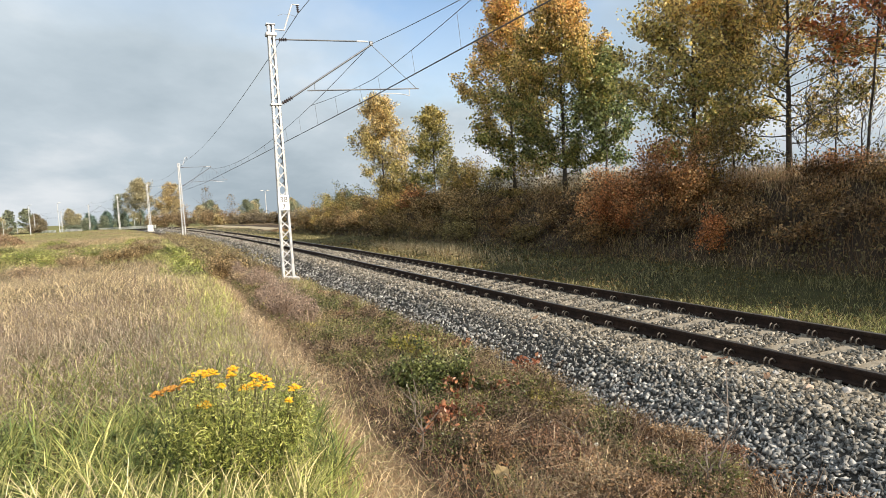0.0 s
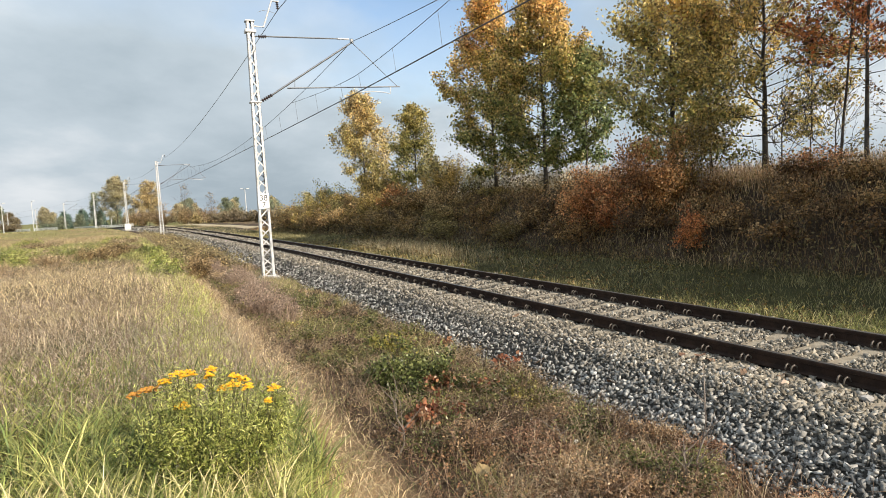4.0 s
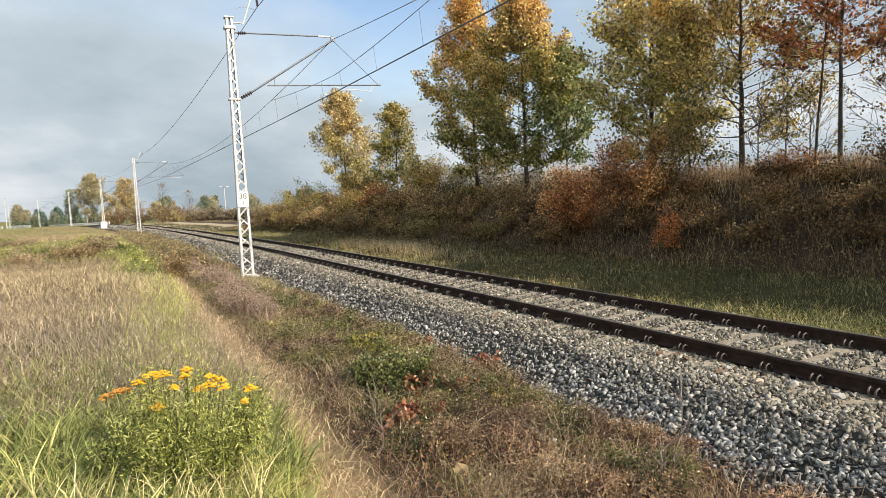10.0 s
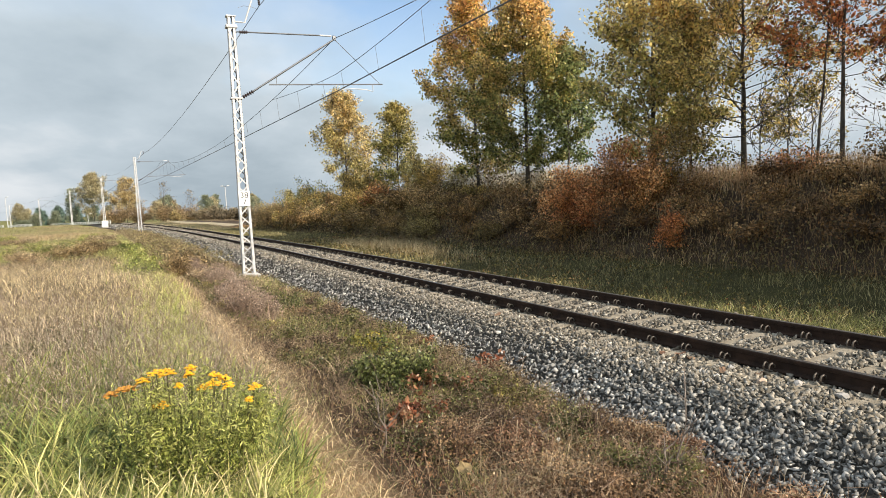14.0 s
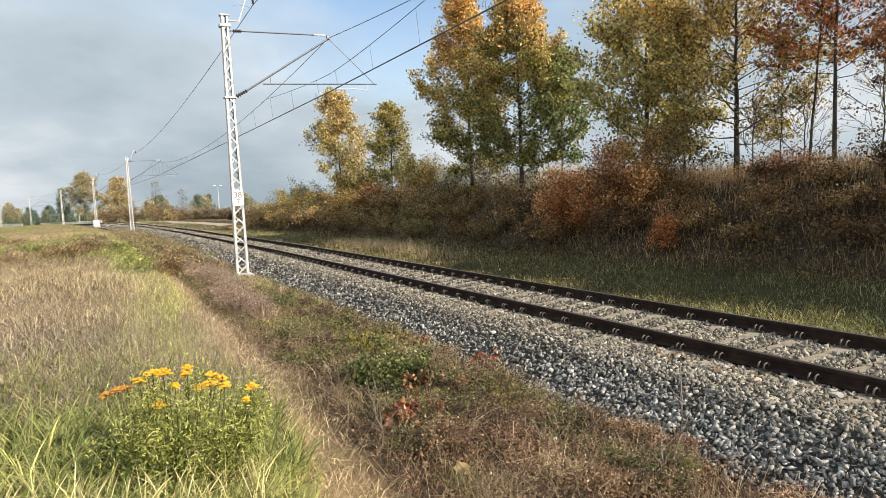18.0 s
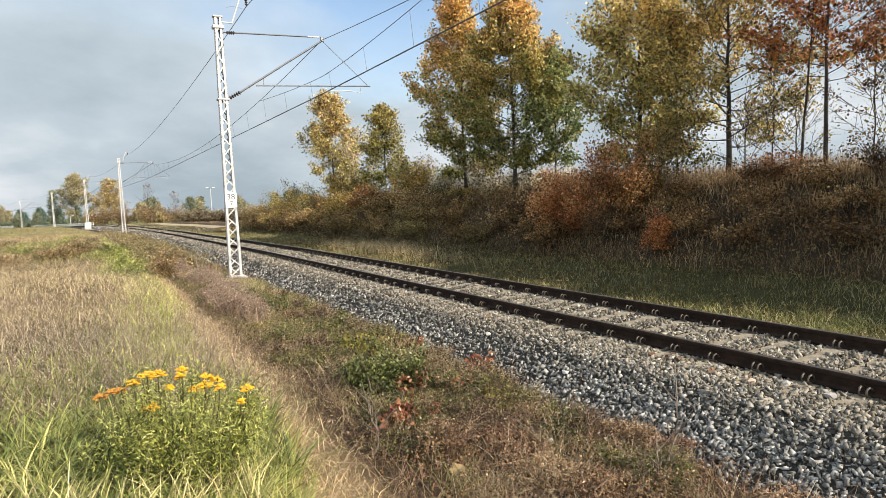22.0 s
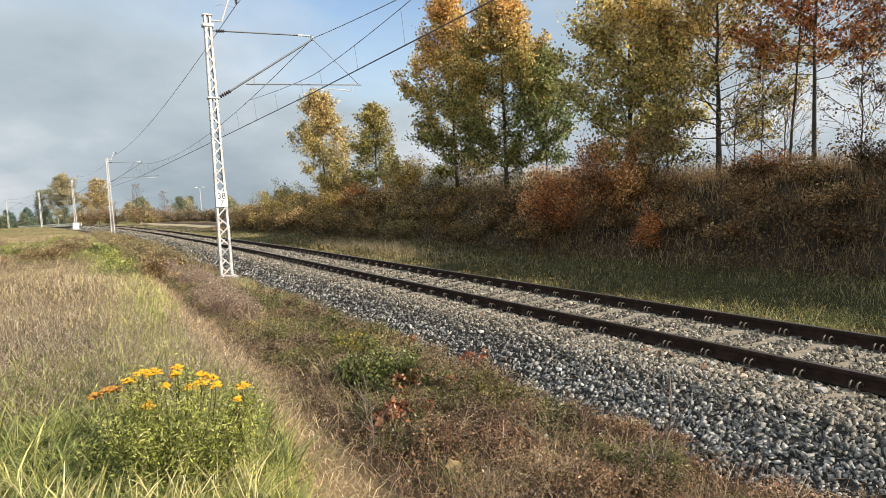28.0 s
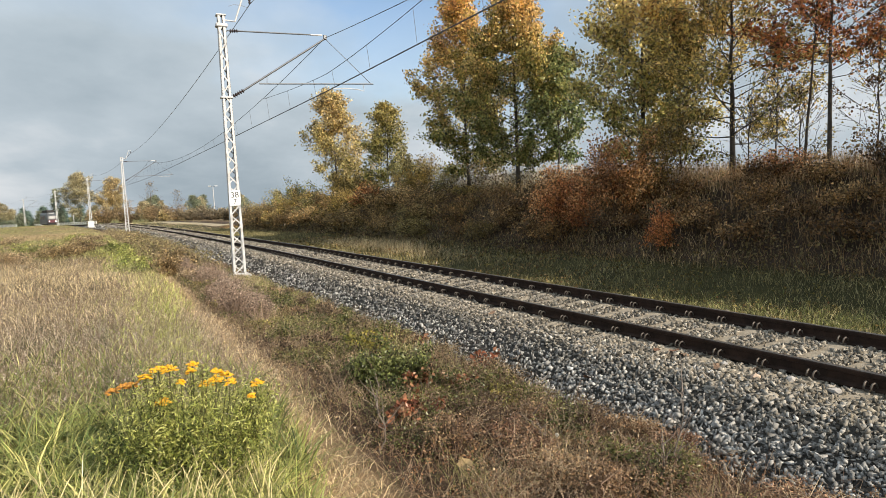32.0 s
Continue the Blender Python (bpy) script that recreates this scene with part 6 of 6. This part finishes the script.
for k in range(26):
    q, b = rr.uniform(30, 62), radians(rr.uniform(-40, -18))
    x, y = q * math.sin(b), q * math.cos(b)
    s, d = to_line(x, y)
    if d > -7:
        continue
    j = rr.randrange(3)
    shrub("field_weed", ["green weed patch in the field", "brown dock weeds in the field", "yellow-green weed patch in the field"][j], ground_xy(x, y), rr.uniform(0.3, 0.55), rr.uniform(1.6, 3.2), [[(0.17, 0.18, 0.07), (0.28, 0.28, 0.11), (0.40, 0.37, 0.17)], [(0.24, 0.18, 0.11), (0.36, 0.27, 0.16), (0.46, 0.36, 0.22)], [(0.20, 0.22, 0.06), (0.32, 0.33, 0.10), (0.42, 0.40, 0.15)]][j], 2200, 0.03 * (0.6 + q / 40), 26, 600 + k, "weeds", group="weeds in the field")
shrub("field_weed", "bright green weed patch beside the path", ground_at(17.6, -6.95), 0.40, 1.5, [(0.17, 0.21, 0.055), (0.31, 0.35, 0.09), (0.46, 0.47, 0.15)], 3200, 0.034, 30, 640, "weeds", group="weeds in the field")

# ---------------------------------------------------------------- distance
rs2 = np.arange(86, 176, 6.0)
solid("gravel_road", Geo().sweep(None, [[spot(s, d, land(s, d) + 0.05) for d in (8.0, 8.6, 9.3, 10.0, 10.6)][::-1] for s in rs2], close=False).mesh("gravel_road", M_GRAVEL, True), "pale gravel road beside the track", "road", "structure")


def far_tree(name, label, s, d, h, R, pal, n, leaf, seed, first=0.15, lo=0.2, hi=0.8, bare=0.0, rise=(25, 62), clump=1.4):
    return crown_tree(name, label, ground_at(s, d), h, R, pal, by_height(lo, hi), n, leaf, first, 0.16, (0, 0), 24, rise, seed=seed, spread=0.45 if n > 500 else 0.15, bare=bare, group="distant trees", clump=clump)


# distant palettes, lightened and dulled: the haze is put into the colour
P_WIL = [(0.24, 0.23, 0.14), (0.36, 0.33, 0.20), (0.47, 0.41, 0.25), (0.56, 0.49, 0.31)]
P_GOLD = [(0.28, 0.23, 0.11), (0.43, 0.34, 0.16), (0.55, 0.43, 0.22), (0.62, 0.51, 0.29)]
P_FAR = [(0.17, 0.20, 0.14), (0.25, 0.28, 0.19), (0.33, 0.34, 0.23)]
P_WILD = [(0.20, 0.14, 0.085), (0.34, 0.24, 0.13), (0.44, 0.32, 0.17)]
P_HAZEL = [(0.15, 0.12, 0.08), (0.25, 0.20, 0.125), (0.35, 0.285, 0.17)]
P_TEAL = [(0.10, 0.17, 0.14), (0.16, 0.24, 0.19), (0.22, 0.29, 0.23)]
far_tree("willow_tree", "tall yellow-brown willow by the railway bend", 229, 10.0, 15.6, 7.0, P_WIL, 20000, 0.24, 701, 0.03, clump=0.9)
far_tree("willow_tree", "tall golden willow by the railway bend", 226, 19.0, 14.0, 6.2, P_GOLD, 17000, 0.24, 702, 0.03, 0.3, 0.9, clump=0.9)
far_tree("alder_tree", "dark thin alder by the railway bend", 238, 5.5, 12.5, 2.6, P_FAR, 2200, 0.3, 703, 0.06)
far_tree("bare_tree", "nearly bare tree by the railway bend", 206, 25, 12.0, 4.4, P_MUD, 200, 0.2, 704, 0.16, bare=0.6)
far_tree("bare_tree", "bare grey tree in the distance", 246, 47, 11.5, 4.4, P_MUD, 300, 0.2, 705, 0.14, bare=0.5)
for k in range(15):
    far_tree("distant_tree", "dark tree in the far row", 268 + 7 * (k % 4), 42 + k * 5.0, 7.5 + 2.6 * ((k * 7) % 5) / 4, 3.8, P_FAR if k % 3 else P_WIL, 3400, 0.3, 710 + k, 0.03, clump=1.0)
for k in range(12):
    far_tree("spruce_tree", "dark teal-green spruce in the distance", 292 + 5 * (k % 3), 5.0 + 2.2 * k, 5.2 + 2.8 * ((k * 5) % 7) / 6, 2.1, P_TEAL if k % 3 else P_FAR, 2400, 0.26, 730 + k, 0.02, rise=(-8, 22), clump=1.0)
far_tree("maple_tree", "yellow maple beyond the fence", 330, 8.0, 9.6, 4.2, P_WIL, 6500, 0.27, 740, 0.03, clump=1.0)
far_tree("maple_tree", "yellow maple beyond the fence", 336, 12.5, 7.2, 3.8, P_WIL, 4500, 0.27, 745, 0.03, clump=1.0)
far_tree("brown_tree", "brown-leaved tree beyond the fence", 400, 10.5, 8.8, 4.6, P_HAZEL, 5600, 0.28, 741, 0.03, clump=1.0)
far_tree("brown_tree", "brown-leaved tree beyond the fence", 420, 18.0, 6.4, 4.0, P_HAZEL, 4200, 0.28, 746, 0.03, clump=1.0)
for k, (s, d, h) in enumerate([(352, -17, 11.5), (385, -27, 11), (372, -11, 8), (360, -33, 9), (392, -40, 12)]):
    far_tree("green_tree", "green tree at the field's far edge", s, d, 0.85 * h, 4.4, P_FAR if k != 2 else P_WIL, 5000, 0.3, 750 + k, 0.03, clump=1.0)
for k in range(12):
    far_tree("distant_tree", "dark tree in the far row", 470 + 14 * (k % 3), -110 + k * 12.5, 11 + (k * 5) % 4, 6.6, P_FAR, 1800, 0.75, 760 + k, 0.03, clump=1.0)
THICKETS = [(190, 7.6, 5.4, 8, P_WILD, "brown thicket by the railway bend"), (186, 13.0, 6.2, 9, P_WILD, "russet thicket by the railway bend"), (182, 18.5, 6.0, 9, P_WILD, "brown thicket by the railway bend"), (178, 24.0, 4.8, 9, P_WILD, "russet thicket by the railway bend"), (150, 13.2, 2.8, 3.0, P_GOLD, "yellow shrub beside the gravel road"), (176, 30, 3.6, 8, P_HAZEL, "grey-brown thicket beyond the road"), (150, 20, 2.8, 7, P_HAZEL, "grey-brown thicket beyond the road"), (132, 19, 3.0, 7, P_HAZEL, "grey-brown thicket beyond the road"), (114, 17, 3.0, 6, P_HAZEL, "grey-brown thicket beyond the road"), (160, 36, 3.4, 9, P_FAR, "green thicket beyond the road"), (140, 30, 3.0, 8, P_HAZEL, "grey-brown thicket beyond the road"), (104, 26, 3.4, 7, P_HAZEL, "grey-brown thicket beyond the road")]
for k, (s, d, h, w, pal, lab) in enumerate(THICKETS):
    shrub("thicket", lab, ground_at(s, d), h, w, pal, 3600, 0.21, 34, 800 + k, group="distant thickets")
for k in range(16):
    if abs(-46 + 4.2 * k) < 8:
        continue
    shrub("thicket", "low hazy hedge at the field's far edge", ground_at(318 + 9 * (k % 3), -46 + 4.2 * k), 3.0 + 1.4 * ((k * 3) % 4) / 3, 9.0, (P_HAZEL, P_FAR, P_WIL)[k % 3], 2200, 0.30, 20, 830 + k, group="distant thickets")

# fences
def fence(s0, s1, d, label):
    t = thing("railing_fence", label, "fence")
    ss = np.arange(s0, s1 + 0.1, 2.5)
    for s in ss:
        b = ground_at(s, d)
        part("post", Geo().box(-0.08, 0.08, -0.08, 0.08, -0.2, 1.3, 0.01), M_FENCE, t, at_=Matrix.Translation(Vector([float(c) for c in b])))
    for h in (1.2, 0.7):
        part("rail_bar", Geo().tube([ground_at(s, d) + np.array([0, 0, h]) for s in ss], 0.085, 6), M_FENCE, t)


fence(180, 272, 4.6, "white-painted railing beside the track")
fence(236, 282, -6.4, "white-painted railing beside the track")
fence(290, 334, -6.4, "white-painted railing beside the track")


def lamp_post(s, d, h, label, double=False):
    t = thing("street_lamp", label, "street lamp", Matrix.Translation(Vector([float(c) for c in ground_at(s, d)])), "lamp posts")
    part("pole", Geo().tube([(0, 0, -0.2), (0, 0, h)], [0.13, 0.08], 8), M_POLE, t)
    for sg in ((-1, 1) if double else (1,)):
        part("arm", Geo().tube([(0, 0, h - 0.05), (0.6 * sg, 0, h + 0.1)], 0.04, 6), M_GALV, t)
        part("lamp_head", Geo().box(*sorted((0.45 * sg, 1.1 * sg)), -0.18, 0.18, h + 0.05, h + 0.22, 0.03), M_FENCE, t)


lamp_post(160, 28, 8.2, "grey lamp post with twin heads beyond the road", True)
lamp_post(229, -21, 8.8, "grey lamp post at the field's far edge")
lamp_post(232, 4.0, 9.6, "grey lamp post beside the railing")
lamp_post(250, -11, 10.0, "slim grey pole at the field's far edge")
lamp_post(216, 5.6, 3.6, "short lamp post beside the railing")
lamp_post(330, -12.4, 6.6, "low lamp post with a bent arm beyond the field")
lamp_post(300, -22.1, 5.6, "low lamp post with a bent arm beyond the field")
# house behind the bushes
hp = ground_at(247, 41)
hs = thing("house", "small pale house with a dark roof behind bushes", "house", Matrix.Translation(Vector([float(c) for c in hp])) @ pose(0, 0, 0, 0, 0, 25))
part("wall", Geo().box(-2.8, 2.8, -2, 2, -0.3, 2.4), material("pale_plaster", (0.62, 0.55, 0.42), 0.85, var=0.06, scale=1), hs)
part("roof", Geo().add([(-3.1, -2.3, 2.3), (3.1, -2.3, 2.3), (3.1, 2.3, 2.3), (-3.1, 2.3, 2.3), (-3.1, 0, 3.7), (3.1, 0, 3.7)], [(0, 1, 5, 4), (2, 3, 4, 5), (0, 4, 3), (1, 2, 5), (3, 2, 1, 0)]), material("dark_roof", (0.12, 0.07, 0.06), 0.8, var=0.15, scale=2), hs)
for x in (-1.4, 1.2):
    part("window", Geo().box(x - 0.5, x + 0.5, -2.06, -1.98, 0.8, 1.8), material("window_glass", (0.05, 0.06, 0.07), 0.1), hs)

# ---------------------------------------------------------------- train
M_TRED = material("train_red_paint", (0.10, 0.03, 0.04), 0.35, var=0.08, scale=1.5)
M_TGREY = material("train_grey_paint", (0.075, 0.08, 0.085), 0.4, var=0.1, scale=1.5)
M_TWHITE = material("train_pale_paint", (0.42, 0.43, 0.44), 0.4, var=0.06, scale=1.5)
M_GLASS = material("train_glass", (0.16, 0.18, 0.21), 0.08, var=0.05, scale=2)
M_UNDER = material("train_underframe", (0.03, 0.028, 0.026), 0.8, var=0.2, scale=3)
M_LAMP = bpy.data.materials.new("headlight_glow")
M_LAMP.use_nodes = True
M_LAMP.node_tree.nodes["Principled BSDF"].inputs["Emission Color"].default_value = (1, 0.95, 0.85, 1)
M_LAMP.node_tree.nodes["Principled BSDF"].inputs["Emission Strength"].default_value = 3.0


def shell(y, w, z0, z1, roof):
    """A ring of a car body at y."""
    h = z1 - z0
    return [(-w, y, z0), (w, y, z0), (w * 1.02, y, z0 + 0.45 * h), (w * 0.97, y, z0 + 0.8 * h), (w * 0.72, y, z1 - 0.12 * roof), (w * 0.3, y, z1), (-w * 0.3, y, z1), (-w * 0.72, y, z1 - 0.12 * roof), (-w * 0.97, y, z0 + 0.8 * h), (-w * 1.02, y, z0 + 0.45 * h)]


def rail_car(label, front, length):
    t = thing("railcar", label, "train", None)
    st = [shell(0.0, 1.05, 1.0, 2.2, 0.5), shell(0.25, 1.28, 0.75, 3.0, 0.8), shell(0.9, 1.40, 0.7, 3.75, 1), shell(1.8, 1.43, 0.7, 4.1, 1)] if front else [shell(0.3, 1.43, 0.7, 4.1, 1)]
    part("body", Geo().sweep(None, [q[::-1] for q in st] + [shell(length - 0.3, 1.43, 0.7, 4.1, 1)[::-1]]), M_TGREY, t, "dark grey car body")
    part("roof_gear", Geo().box(-1.0, 1.0, 1.9, length - 1.5, 4.05, 4.75, 0.12), M_UNDER, t)
    for y in np.arange(2.6, length - 1.8, 2.3):
        for sx in (-1, 1):
            part("side_window", Geo().box(*sorted((sx * 1.425, sx * 1.47)), y, y + 1.6, 2.05, 3.0), M_GLASS, t, "dark tinted window")
    for y in (4.4, length - 2.6):
        for sx in (-1, 1):
            part("side_door", Geo().box(*sorted((sx * 1.43, sx * 1.485)), y, y + 0.6, 0.9, 3.1, 0.02), M_TRED, t, "red passenger door")
    for y in (3.2, length - 3.4):
        bg = part("bogie", Geo().box(-1.1, 1.1, y - 1.6, y + 1.6, 0.35, 0.75, 0.06), M_UNDER, t)
        for dy in (-1.15, 1.15):
            for sx in (-0.75, 0.75):
                part("wheel", Geo().tube([(sx - 0.06, y + dy, 0.43), (sx + 0.06, y + dy, 0.43)], 0.42, 14), M_UNDER, bg)
    part("skirt", Geo().box(-1.3, 1.3, 2.0 if front else 0.6, length - 0.8, 0.5, 0.85, 0.05), M_UNDER, t)
    if front:
        part("nose", Geo().sweep(None, [[(-1.0, -0.06, 1.05), (1.0, -0.06, 1.05), (1.0, -0.04, 1.9), (-1.0, -0.04, 1.9)][::-1], [(-1.34, 0.5, 0.75), (1.34, 0.5, 0.75), (1.36, 0.5, 2.05), (-1.36, 0.5, 2.05)][::-1]]), M_TRED, t, "red front panel")
        part("windscreen", Geo().sweep(None, [[(-1.0, 0.10, 2.02), (1.0, 0.10, 2.02), (1.08, 0.90, 3.62), (-1.08, 0.90, 3.62)][::-1], [(-1.2, 0.5, 2.02), (1.2, 0.5, 2.02), (1.2, 1.3, 3.62), (-1.2, 1.3, 3.62)][::-1]]), M_GLASS, t, "large sloping windscreen")
        part("destination_panel", Geo().box(-0.6, 0.6, 0.84, 1.1, 3.62, 3.86), M_TWHITE, t)
        for sx in (-1, 1):
            part("headlight", Geo().tube([(sx * 0.8, -0.08, 1.45), (sx * 0.8, 0.1, 1.45)], 0.12, 10), M_LAMP, t, "lit round headlight")
            part("buffer", Geo().tube([(sx * 0.85, -0.35, 0.98), (sx * 0.85, 0.3, 0.98)], 0.15, 10), M_UNDER, t)
        part("snow_plough", Geo().box(-1.2, 1.2, -0.05, 0.5, 0.18, 0.75, 0.05), M_UNDER, t)
        part("pantograph", Geo().tube([(0, 6, 4.5), (0, 7.2, 5.4), (0, 6.2, 6.35)], 0.05, 6), M_UNDER, t)
    return t


railcar = rail_car("dark grey and red railcar with a large windscreen on the track", True, 12.0)


def train_at(t):
    return 215.5 + (32.0 - t) * 17.4


def motions():
    times = list(range(0, 28)) + [28 + 0.5 * k for k in range(9)]
    walk(railcar, [(t, along(train_at(t), 0, CANT / 2)) for t in times])


motions()
